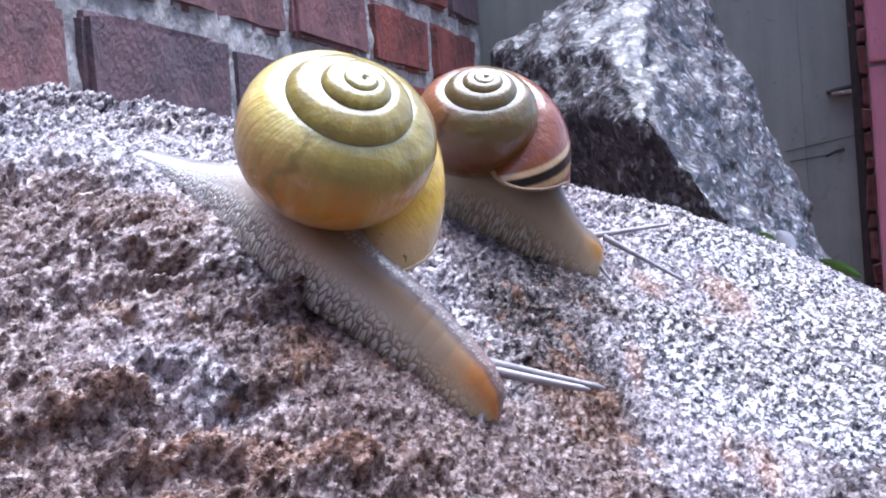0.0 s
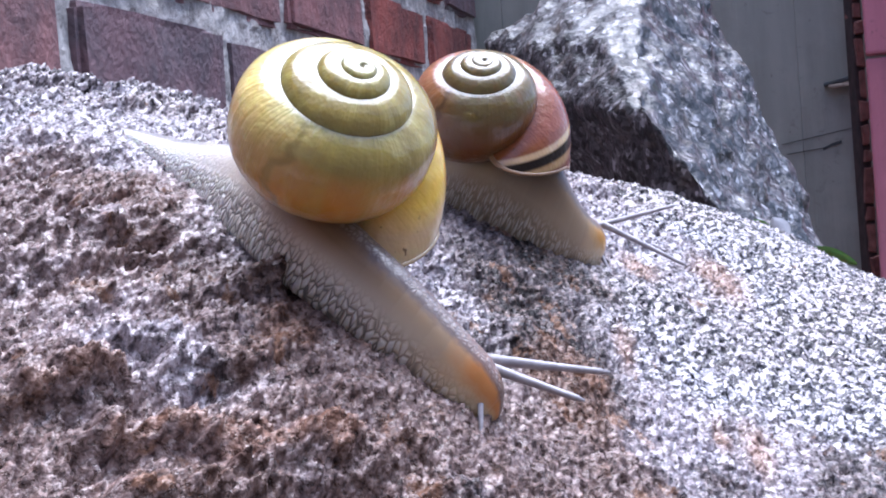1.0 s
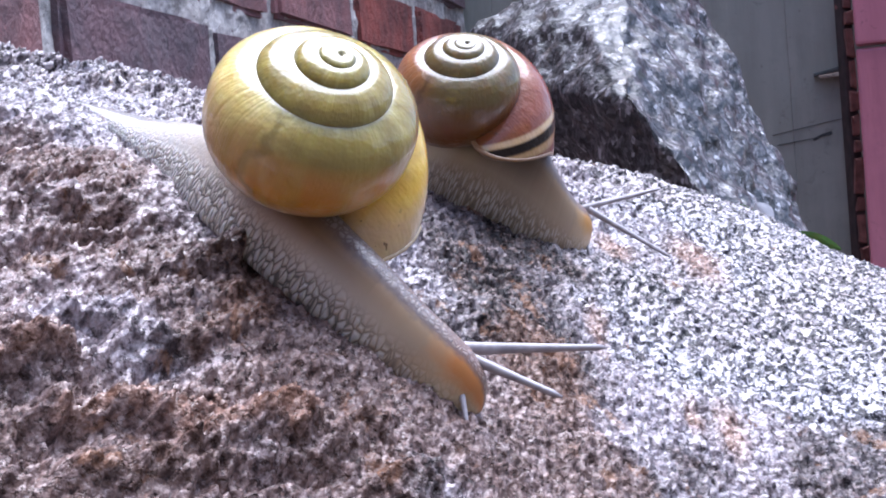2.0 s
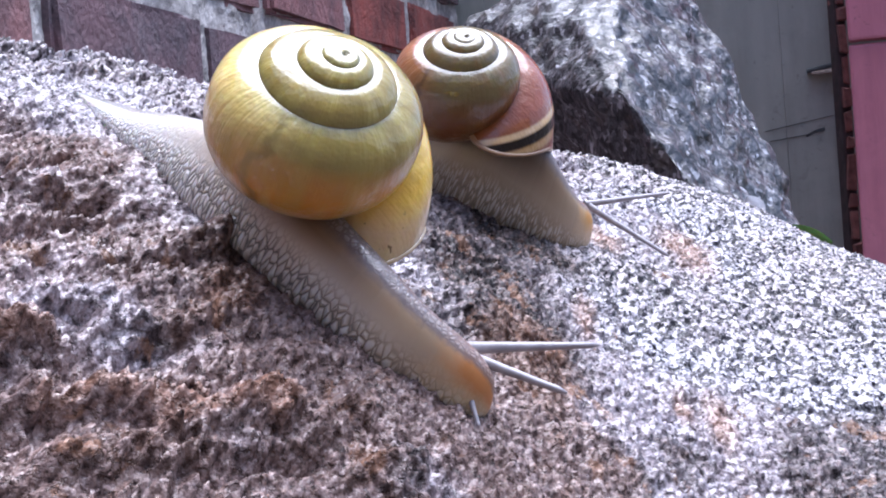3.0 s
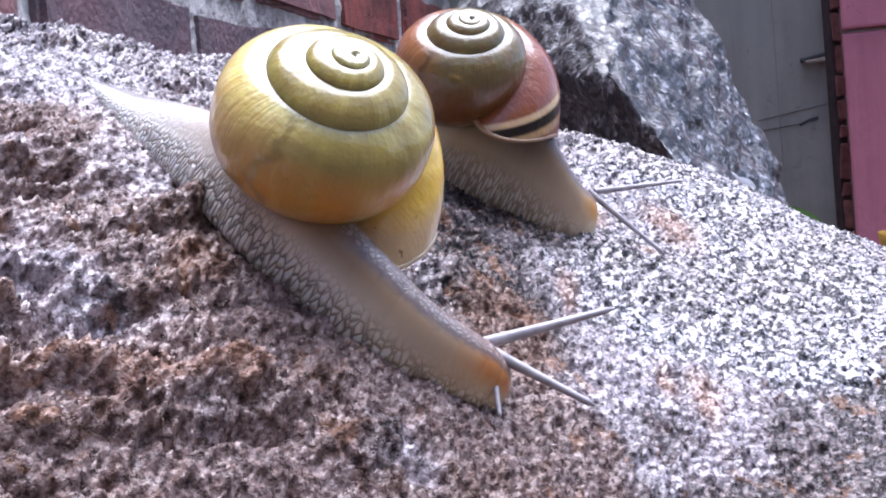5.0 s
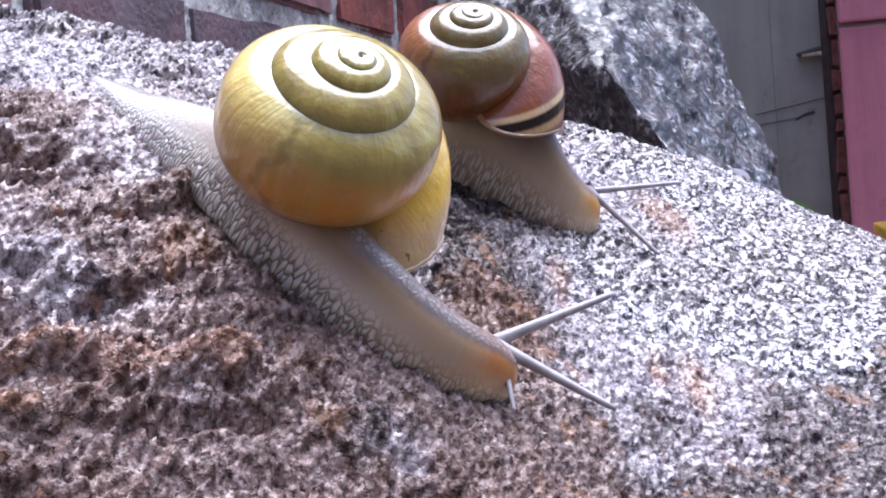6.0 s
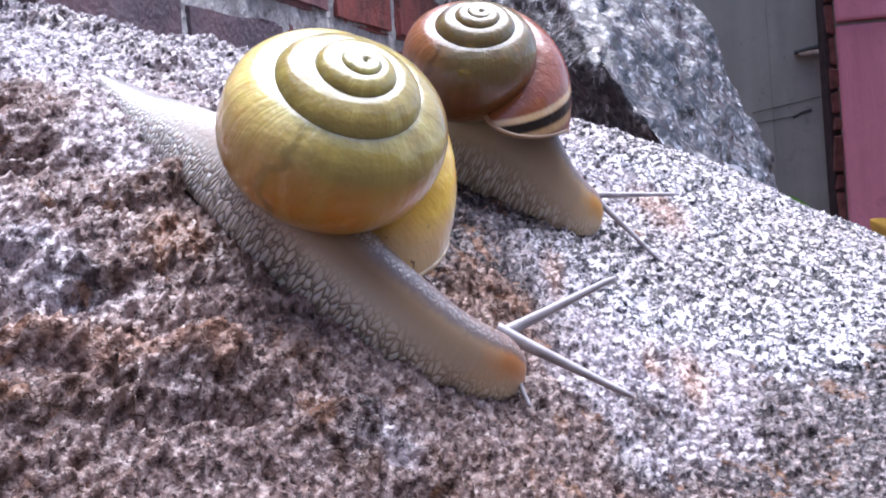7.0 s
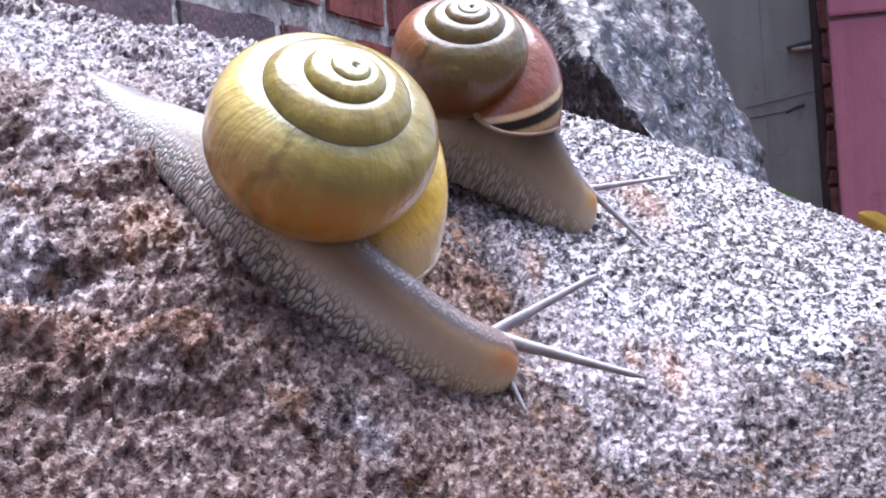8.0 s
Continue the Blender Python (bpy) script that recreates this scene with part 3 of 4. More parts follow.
# ---- brick wall, door and ground ----
WALL_AT, WALL_DIR = Vector((-0.121, 1.005, 0)), Vector((0.2235, 1.0, 0)).normalized()
COURSE, LENGTH, BED, WALL_END = 0.0665, 0.2165, 0.5150, 0.805


def wall_frame():
    """x along the wall away from the viewer, y into the wall, z up."""
    m = Matrix.Identity(4)
    into = Vector((-WALL_DIR.y, WALL_DIR.x, 0))
    m.col[0][:3], m.col[1][:3], m.col[3][:3] = WALL_DIR, into, WALL_AT
    return m


def brick_mesh(rng, material):
    """A brick with rounded, uneven and here and there chipped edges."""
    bm = bmesh.new()
    bmesh.ops.create_cube(bm, size=1, matrix=Matrix.Diagonal((LENGTH - 0.021, 0.05, COURSE - 0.014, 1)))
    bmesh.ops.bevel(bm, geom=bm.edges[:], offset=0.004, segments=2, affect="EDGES")
    bmesh.ops.subdivide_edges(bm, edges=[e for e in bm.edges if e.calc_length() > 0.1], cuts=4, use_grid_fill=True)
    for w in bm.verts:
        w.co += Vector([rng.uniform(-0.0007, 0.0007) for _ in range(3)])
    for w in rng.sample([w for w in bm.verts if w.co.y < -0.018], 3):
        w.co.y += 0.004
    me = bpy.data.meshes.new("brick")
    bm.to_mesh(me)
    bm.free()
    me.materials.append(material)
    return me


def build_brick_wall():
    # a core and, before it, the lumpy face of the mortar
    bm = block(2.6, 0.20, 0.95, 0, (WALL_END - 1.3, 0.1235, 0.45))
    me = bpy.data.meshes.new("wall_left")
    bm.to_mesh(me)
    bm.free()
    xs, zs = np.linspace(-1.75, WALL_END, 420), np.linspace(0.0, 0.92, 260)
    x, z = np.meshgrid(xs, zs, indexing="ij")
    y = 0.0042 + 0.005 * fbm(x * 16, z * 16, 3, 0.5) + 0.002 * fbm(x * 150, z * 150, 2)
    ids = np.arange(x.size).reshape(x.shape)
    quads = np.stack([ids[:-1, :-1], ids[1:, :-1], ids[1:, 1:], ids[:-1, 1:]], -1).reshape(-1, 4) + len(me.vertices)
    verts = [tuple(w.co) for w in me.vertices] + np.stack([x, y, z], -1).reshape(-1, 3).tolist()
    wall = part("wall_left", mesh_of("wall_left", verts, [tuple(p.vertices) for p in me.polygons] + quads.tolist(), M_MORTAR, False), None)
    wall.matrix_world = wall_frame()
    tagged(wall, "old dark red brick wall with weathered grey mortar", "wall", kind="structure")
    rng = random.Random(5)
    meshes = [[brick_mesh(rng, material) for _ in range(4)] for material in M_BRICKS]
    for row in range(-7, 6):
        shift = 0.124 if row % 2 == 0 else -0.002
        for n in range(-8, 5):
            lo = shift + n * LENGTH
            hi = min(lo + LENGTH, WALL_END + 0.008)
            if hi - lo < 0.04 or lo < -1.7:
                continue
            s = (lo + hi) / 2
            # greyish low and near, redder towards the door
            tone = 2 if s > 0.34 else (0 if row < 0 and -0.25 < s < 0.1 else 1)
            if rng.random() < 0.12:
                tone = rng.randrange(3)
            ob = part("brick", meshes[tone][rng.randrange(4)], wall)
            ob.location = (s + rng.uniform(-0.002, 0.002), 0.0245 + rng.uniform(-0.0025, 0.0015), BED + (row + 0.5) * COURSE + rng.uniform(-0.0015, 0.0015))
            ob.rotation_euler = (rng.uniform(-0.02, 0.02), rng.uniform(-0.01, 0.01), rng.uniform(-0.015, 0.015))
            ob.scale.x = (hi - lo) / LENGTH
    return wall


DOOR_A, DOOR_B = Vector((0.045, 1.80, 0)), Vector((0.455, 1.70, 0))


def build_door():
    along = (DOOR_B - DOOR_A).normalized()
    m = Matrix.Identity(4)
    m.col[0][:3], m.col[1][:3], m.col[3][:3] = along, Vector((-along.y, along.x, 0)), DOOR_A
    width = (DOOR_B - DOOR_A).length
    door = new("plank_door")
    door.matrix_world = m
    tagged(door, "weathered grey painted plank door, closed", "door")
    edges = [-0.10, 0.036, 0.105, 0.262, 0.345, width + 0.02]
    for a, b in zip(edges, edges[1:]):
        part("plank", block(b - a - 0.0002, 0.022, 1.9, 0.0004, ((a + b) / 2, 0.02, 0.95)), door, "", M_GREY)
    part("backing", block(width + 0.6, 0.04, 2.1, 0, (width / 2 + 0.2, 0.09, 1.0)), door, "", M_GREY)
    # cracks across the boards, and a splinter that stands off
    for x, z, wide, thick, turn in ((0.365, 0.436, 0.085, 0.0006, -9), (0.350, 0.421, 0.045, 0.0008, -6), (0.370, 0.4235, 0.012, 0.0026, -24), (0.379, 0.4262, 0.010, 0.0034, -12)):
        bm = block(wide, 0.0012, thick, 0.0003)
        bmesh.ops.transform(bm, matrix=pose(x, 0.0088, z, 0, turn, 0), verts=bm.verts)
        part("crack", bm, door, "", M_GREY_DARK)
    bm = block(0.030, 0.010, 0.0045, 0.0015, jitter=0.001, rng=random.Random(3))
    bmesh.ops.transform(bm, matrix=pose(0.385, 0.004, 0.4900, 0, -8, 0), verts=bm.verts)
    part("splinter", bm, door, "dark weathered splinter", M_GREY_DARK)
    bm = block(0.022, 0.009, 0.0040, 0.0012, jitter=0.001, rng=random.Random(4))
    bmesh.ops.transform(bm, matrix=pose(0.386, 0.003, 0.4855, 0, -4, 0), verts=bm.verts)
    part("splinter", bm, door, "pale splinter of bare wood", M_SPLIT)
    part("ledge", block(width + 0.1, 0.03, 0.12, 0.004, (width / 2, 0.05, 0.30)), door, "", M_GREY)
    return door


def build_jamb():
    jamb = new("brick_jamb")
    jamb.location = (0.425, 1.665, 0.0)
    tagged(jamb, "narrow brick door jamb with dark open joints", "door jamb")
    rng = random.Random(8)
    z = 0.0
    while z < 1.2:
        h = rng.choice((0.018, 0.024, 0.031, 0.040))
        part("tile", block(0.0075 + rng.uniform(-0.001, 0.002), 0.03, h - rng.uniform(0.002, 0.006), 0.0015, (0.0045 + rng.uniform(-0.001, 0.001), rng.uniform(0, 0.004), z + h / 2), jitter=0.002, rng=rng), jamb, "", M_JAMB)
        z += h
    part("core", block(0.0105, 0.03, 1.2, 0.002, (0.0036, 0.008, 0.6)), jamb, "", M_CORE)
    return jamb


def build_red_panel():
    panel = new("red_panel")
    panel.location = (0.4225, 1.61, 0.0)
    panel.rotation_euler = (0, 0, radians(-14))
    tagged(panel, "smooth purplish-red painted panel beside the door", "panel")
    part("board", block(0.5, 0.03, 0.504, 0.003, (0.25, 0.015, 0.252)), panel, "", M_RED)
    part("board", block(0.5, 0.03, 0.5, 0.003, (0.25, 0.011, 0.7575)), panel, "", M_RED)
    return panel


def build_ground():
    bm = bmesh.new()
    bmesh.ops.create_grid(bm, x_segments=40, y_segments=40, size=60)
    return tagged(part("ground", bm, None, "", M_SOIL), "dark damp soil around the stones", "ground", kind="structure")


def build_sky_blocker():
    """A plain unseen wall added behind the viewer; it keeps low sky off the shells."""
    ob = part("wall_yard", block(5.0, 0.2, 1.7, 0.01, (0.4, -1.3, 0.85)), None, "", M_RENDER)
    return tagged(ob, "plain weathered rendered wall closing the yard", "wall", kind="structure")


def leaf_mesh(name, length, width, bend, material, curl=0.2):
    """A pointed leaf blade with a midrib fold, bent along its length."""
    verts, faces, n = [], [], 12
    for side in (0, 1):
        for i in range(n + 1):
            s = i / n
            w = width * (math.sin(math.pi * min(1, s * 0.96 + 0.04)) ** 0.8)
            for j in (-1, -0.5, 0, 0.5, 1):
                verts.append((j * w / 2, s * length, bend * s * s * length + abs(j) * w * curl - side * 0.0003))
    k = 5 * (n + 1)
    for i in range(n):
        for j in range(4):
            a = i * 5 + j
            faces += [(a, a + 1, a + 6, a + 5), (k + a + 5, k + a + 6, k + a + 1, k + a)]
    return mesh_of(name, verts, faces, material)


# ---- snails ----
TURNS = 6.0


COIL = np.linspace(0, 7, 1401)
SHOULDER = 0.70  # below 1 the whorls are flat under the suture and round off further out


def coil(form):
    """Size and height of the coil's middle line, by turns back from the lip. form: the growth in the last turn, in the turn before it and
    in the inner turns, how squat the whorl is, and how low on each whorl the next one is seated (0: at its widest), and how far the mouth flares."""
    last, middle, inner, squat, seat, _ = form
    rate = np.interp(COIL, [0, 0.85, 1.2, 1.7, 2.2, 7], np.log([last, last, middle, middle, inner, inner]))
    size = np.exp(-np.concatenate([[0], np.cumsum((rate[1:] + rate[:-1]) / 2 * (COIL[1] - COIL[0]))]))
    b, height, turn = 0.67 * squat, -1.10 * squat * size, 200
    jump = 0.0
    for i in range(turn, len(COIL)):
        k, kp = size[i - turn], size[i]
        meet = (0.5 + 0.5 * math.sqrt(1 - seat * seat)) * kp
        top = b * k * max(0.0, 1 - ((meet - 0.5 * k) / (0.5 * k)) ** 2) ** (SHOULDER / 2)
        up = height[i - turn] + top - seat ** SHOULDER * b * kp
        if i == turn:
            jump = up - height[i]
        height[i] = up - jump * max(0.0, 1 - (i - turn) / turn)
    soft = np.convolve(np.pad(height, 25, mode="edge"), np.ones(51) / 51, mode="valid")
    height = np.where(COIL > 0.3, soft, height)
    peak = height[-1]
    height = peak - np.sqrt((peak - height) ** 2 + 0.12 ** 2)
    return size, height


def shell_point(theta, a, r1, fall, form, table):
    """A point of the coiled shell: theta is 0 at the lip and runs back to minus 2 pi times the turns; a goes round the whorl."""
    back = -theta / (2 * math.pi)
    size, middle = float(np.interp(back, COIL, table[0])), float(np.interp(back, COIL, table[1]))
    late = max(0.0, 1 + theta / 3.2)
    tight = 1 + 0.03 * late
    rc, rz = 0.50 * tight, 0.67 * form[3] * (1 + form[5] * late * late)
    c, d = math.cos(a), math.sin(a)
    d = d ** SHOULDER if d > 0 else d
    x = rc + rc * c
    if d < 0 and x < rc:
        x = max(x, 0.03)
    return r1 * size * x, r1 * (middle + size * (rz * d - fall * late * late))


def mouth(a):
    """How far before the coil's end the slanting mouth cuts the whorl, by the angle round it."""
    return -(1 - math.sin(a)) * 1.1 - 0.9 * max(0.0, -math.sin(a))


def build_shell(parent, r1, material, phi0, axis, at, lip_material, label, fall, form):
    """axis: unit vectors x, y, z of the shell, z towards its spire."""
    steps, ring = 340, 48
    table = coil(form)
    verts, uvs, faces = [], [], []
    for i in range(steps + 1):
        for j in range(ring + 1):
            a = math.pi - 2 * math.pi * j / ring
            begin = -2 * math.pi * TURNS
            theta = begin + (mouth(a) - begin) * i / steps
            phi = phi0 - theta
            rad, z = shell_point(theta, a, r1, fall, form, table)
            verts.append((rad * math.cos(phi), rad * math.sin(phi), z + 0.90 * r1))
            # across: 0 at the spire side, growing outward to the base
            uvs.append((theta / (2 * math.pi) + 5, (math.pi / 2 - a) / (2 * math.pi)))
    for i in range(steps):
        for j in range(ring):
            w = ring + 1
            faces.append((i * w + j, (i + 1) * w + j, (i + 1) * w + j + 1, i * w + j + 1))
    faces.append(tuple(range(ring)))
    # the rounded first whorl on top
    first, rows, around = len(verts), 5, 20
    cap, crown = 0.055 * r1, (0.90 + float(np.interp(4.7, COIL, table[1]))) * r1
    for i in range(rows):
        f = i / rows * math.pi / 2
        for j in range(around):
            b = 2 * math.pi * j / around
            verts.append((cap * math.cos(f) * math.cos(b), cap * math.cos(f) * math.sin(b), crown + 0.6 * cap * math.sin(f)))
            uvs.append((0.3 + 0.2 * j / around, 0.05))
    verts.append((0, 0, crown + 0.6 * cap))
    uvs.append((0.4, 0.05))
    for i in range(rows):
        for j in range(around):
            b = (j + 1) % around
            if i < rows - 1:
                faces.append((first + i * around + j, first + i * around + b, first + (i + 1) * around + b, first + (i + 1) * around + j))
            else:
                faces.append((first + i * around + j, first + i * around + b, len(verts) - 1))
    me = mesh_of("shell", verts, faces, material, True, uvs)
    m = Matrix.Identity(4)
    for n in range(3):
        m.col[n][:3] = axis[n]
    m.col[3][:3] = at
    shell = part("shell", me, parent, label)
    shell.matrix_basis = m
    # the lip: a rounded rim round the slanting mouth
    def edge(a, back=0.0):
        theta = mouth(a) - back
        rad, z = shell_point(theta, a, r1, fall, form, table)
        phi = phi0 - theta
        return Vector((rad * math.cos(phi), rad * math.sin(phi), z + 0.90 * r1))

    verts, faces, rim = [], [], 8
    mid = sum((edge(2 * math.pi * j / ring) for j in range(ring)), Vector()) / ring
    for j in range(ring):
        a = 2 * math.pi * j / ring
        p = edge(a)
        fwd = (p - edge(a, 0.04)).normalized()
        out = (p - mid).normalized()
        for n in range(rim):
            b = 2 * math.pi * n / rim
            verts.append(p + out * 0.00022 * math.cos(b) + fwd * 0.0004 * math.sin(b))
    for j in range(ring):
        for n in range(rim):
            q, w = (j + 1) % ring, (n + 1) % rim
            faces.append((j * rim + n, q * rim + n, q * rim + w, j * rim + w))
    part("lip", mesh_of("lip", verts, faces, lip_material), shell, "rounded shell lip")
    # the mantle closes the mouth with a soft bulge
    verts, faces, rings = [], [], 7
    face = sum(((edge(2 * math.pi * j / ring) - mid).cross(edge(2 * math.pi * (j + 1) / ring) - mid) for j in range(ring)), Vector()).normalized()
    if face.dot(edge(0.0) - edge(0.0, 0.2)) < 0:
        face = -face
    for n in range(rings):
        f = n / (rings - 1) * 1.5
        for j in range(ring):
            a = 2 * math.pi * j / ring
            verts.append(mid + (edge(a, 0.05) - mid) * 0.98 * math.cos(f) + face * (math.sin(f) * 0.18 * r1))
    for n in range(rings - 1):
        for j in range(ring):
            b = (j + 1) % ring
            faces.append((n * ring + j, n * ring + b, (n + 1) * ring + b, (n + 1) * ring + j))
    faces.append(tuple((rings - 1) * ring + j for j in range(ring)))
    part("mantle", mesh_of("mantle", verts, faces, M_MANTLE), shell, "soft brown mantle in the shell mouth")
    return shell


def spline(points, s):
    """A smooth curve through points, s from 0 to 1."""
    n = len(points) - 1
    x = min(max(s * n, 0), n - 1e-6)
    i, f = int(x), x - int(x)
    p = [np.array(points[min(max(j, 0), n)]) for j in (i - 1, i, i + 1, i + 2)]
    if i == 0:
        p[0] = 2 * p[1] - p[2]
    if i == n - 1:
        p[3] = 2 * p[2] - p[1]
    return 0.5 * (2 * p[1] + (p[2] - p[0]) * f + (2 * p[0] - 5 * p[1] + 4 * p[2] - p[3]) * f * f + (3 * p[1] - p[0] - 3 * p[2] + p[3]) * f**3)


def at_time(table, t):
    """Blends a table of {seconds: rows} at t, smoothly."""
    keys = sorted(table)
    if t <= keys[0]:
        return np.array(table[keys[0]], float)
    if t >= keys[-1]:
        return np.array(table[keys[-1]], float)
    i = max(n for n, k in enumerate(keys) if k <= t)
    return np.array(spline([np.array(table[k], float) for k in keys], (i + (t - keys[i]) / (keys[i + 1] - keys[i])) / (len(keys) - 1)))


def body_frame(spine, s, e=0.02):
    """The frame of the foot at the fraction s of its length: x towards the head, y to the snail's left, z out of the rock. spine: (u, v) in millimetres."""
    u, v = spline(spine, s) / 1000
    a, b = on_rock(*(spline(spine, max(0, s - e)) / 1000)), on_rock(*(spline(spine, min(1, s + e)) / 1000))
    z = rock_normal(u, v, 0.004)
    x = (b - a)
    x = (x - z * x.dot(z)).normalized()
    m = Matrix.Identity(4)
    m.col[0][:3], m.col[1][:3], m.col[2][:3], m.col[3][:3] = x, z.cross(x), z, on_rock(u, v)
    return m


def table_of(keys, s):
    xs, ys = zip(*keys)
    return float(np.interp(s, xs, ys))


def body_ring(m, s, width, height, count=44):
    """A cross-section of the body: a dome over a flat sole with a thin skirt."""
    w, h = table_of(width, s), table_of(height, s)
    out = []
    for j in range(count):
        a = 2 * math.pi * j / count
        ca, sa = math.cos(a), math.sin(a)
        if sa >= 0:
            y = -w * math.copysign(abs(ca) ** 0.85, ca) * (1 - 0.10 * sa)
            z = h * sa ** 0.92
        else:
            y, z = -w * ca * 0.97, -0.0012 * abs(sa) ** 0.5
        out.append(m @ Vector((0, y, z)))
    return out


def build_body(parent, rest_spine, width, height, material, segments, base):
    """The foot in overlapping rigid pieces. Returns each piece with its middle fraction and its rest frame. base: the thing's pose at rest."""
    count, per, pieces = 44, 4, []
    length = sum((on_rock(*(spline(rest_spine, (i + 1) / 40) / 1000)) - on_rock(*(spline(rest_spine, i / 40) / 1000))).length for i in range(40)) * 1000
    for k in range(segments):
        lo, hi = max(0.0, (k - 0.45) / segments), min(1.0, (k + 1.45) / segments)
        mid = (k + 0.5) / segments
        frame_mid = body_frame(rest_spine, mid)
        inv = frame_mid.inverted()
        verts, uvs, faces = [], [], []
        rows = per * 2
        for i in range(rows + 1):
            s = lo + (hi - lo) * i / rows
            ring = body_ring(body_frame(rest_spine, s), s, width, height, count)
            # tuck the overlapping ends under the neighbours
            over = max(0.0, abs(s - mid) * segments - 0.5)
            shrink = 1 - 0.13 * over ** 1.5
            for j, p in enumerate(ring):
                q = inv @ p
                w0 = inv @ (body_frame(rest_spine, s) @ Vector((0, 0, 0)))
                q = w0 + (q - w0) * (shrink if 0.0 < over else 1.0)
                verts.append(q)
                around = j / count * 2
                mm = around * 17.0 if around <= 1 else 0.0
                uvs.append((s * 76.0, mm))
        for i in range(rows):
            for j in range(count):
                b = (j + 1) % count
                faces.append((i * count + j, (i + 1) * count + j, (i + 1) * count + b, i * count + b))
        faces.append(tuple(range(count)))
        faces.append(tuple(rows * count + j for j in range(count))[::-1])
        name = "tail" if k == 0 else ("head" if k == segments - 1 else "foot_section")
        ob = part(name, mesh_of(name, verts, faces, material, True, uvs), parent)
        ob.matrix_basis = base.inverted() @ frame_mid
        pieces.append((ob, mid))
    return pieces


def build_feeler(parent, length, r0, r1, tip):
    """A tapered tentacle along +x from its root, with a small knob at its end."""
    n, ring, verts, faces = 14, 10, [], []
    for i in range(n + 1):
        s = i / n
        r = r0 + (r1 - r0) * s ** 0.7
        if s > 0.9:
            r = r1 * (1 + tip * math.sin((s - 0.9) / 0.1 * math.pi * 0.75))
        if i == n:
            r *= 0.4
        for j in range(ring):
            a = 2 * math.pi * j / ring
            verts.append((s * length, r * math.cos(a), r * math.sin(a)))
    for i in range(n):
        for j in range(ring):
            b = (j + 1) % ring
            faces.append((i * ring + j, i * ring + b, (i + 1) * ring + b, (i + 1) * ring + j))
    faces.append(tuple(n * ring + j for j in range(ring)))
    return mesh_of("tentacle", verts, faces, M_FEELER)


def aim(root, tip, length):
    """A pose whose +x runs to the tip and ends there."""
    a, b = Vector(root), Vector(tip)
    x = (b - a).normalized()
    z = Vector((0, 0, 1))
    y = z.cross(x).normalized()
    m = Matrix.Identity(4)
    m.col[0][:3], m.col[1][:3], m.col[2][:3], m.col[3][:3] = x, y, x.cross(y), b - x * length
    return m


# the times at which the snails are keyed
TIMES = (0.0, 0.5, 1.0, 1.5, 2.0, 3.5, 4.0, 5.5, 6.0, 6.5, 7.0, 7.5, 8.0)
RIGHT, UP, TOWARD = Vector((0.9969, -0.0105, -0.0779)), Vector((0.0783, 0.0352, 0.9963)), Vector((-0.0077, -0.9993, 0.036))


def shell_axes(a, b, c):
    z = (RIGHT * a + UP * b + TOWARD * c).normalized()
    x = (RIGHT - z * RIGHT.dot(z)).normalized()
    return x, z.cross(x), z


# where each snail's shell is, and by how many degrees it has turned
FRONT_WAY = [
    (0.0, -0.01083, 0.19694, 0.40557, 1.4), (0.5, -0.00987, 0.19555, 0.40470, 1.4), (1.0, -0.00908, 0.19439, 0.40364, 1.3),
    (1.5, -0.00818, 0.19357, 0.40249, 1.3), (2.0, -0.00712, 0.19290, 0.40139, 1.3), (3.5, -0.00411, 0.19131, 0.39865, 1.2),
    (4.0, -0.00311, 0.19130, 0.39750, 1.2), (5.5, -0.00061, 0.19209, 0.39425, 1.1), (6.0, 0.00031, 0.19132, 0.39334, 1.1),
    (6.5, 0.00094, 0.19056, 0.39251, 1.1), (7.0, 0.00149, 0.18982, 0.39168, 1.0), (7.5, 0.00223, 0.18909, 0.39076, 1.0),
    (8.0, 0.00299, 0.18843, 0.38968, 1.0),
]
BACK_WAY = [
    (0.0, 0.00866, 0.25773, 0.41230, -1.33), (0.5, 0.00938, 0.25733, 0.41191, -1.43), (1.0, 0.01016, 0.25703, 0.41148, -1.36),
    (1.5, 0.01089, 0.25679, 0.41096, -1.15), (2.0, 0.01182, 0.25655, 0.41031, -0.88), (3.5, 0.01426, 0.25564, 0.40892, 0.00),
    (4.0, 0.01523, 0.25520, 0.40828, 0.23), (5.5, 0.01738, 0.25340, 0.40657, 0.53), (6.0, 0.01824, 0.25267, 0.40594, 0.53),
    (6.5, 0.01896, 0.25191, 0.40530, 0.51), (7.0, 0.01970, 0.25113, 0.40467, 0.50), (7.5, 0.02026, 0.25039, 0.40417, 0.53), (8.0, 0.02099, 0.24972, 0.40354, 0.65),
]
# tentacles: seconds, root, tip
FRONT_FAR = [
    (0.0, 0.0060, 0.1950, 0.3804, 0.0178, 0.1979, 0.3767), (1.0, 0.0074, 0.1936, 0.3787, 0.0196, 0.1965, 0.3762), (1.5, 0.0083, 0.1926, 0.3781, 0.0224, 0.1955, 0.3767),
    (3.5, 0.0115, 0.1950, 0.3754, 0.0244, 0.1979, 0.3748), (5.5, 0.0162, 0.1959, 0.3728, 0.0287, 0.1989, 0.3757), (6.5, 0.0180, 0.2003, 0.3719, 0.0292, 0.2033, 0.3753),
    (7.0, 0.0188, 0.2013, 0.3719, 0.0303, 0.2044, 0.3762), (8.0, 0.0204, 0.2025, 0.3709, 0.0307, 0.2055, 0.3752),
]
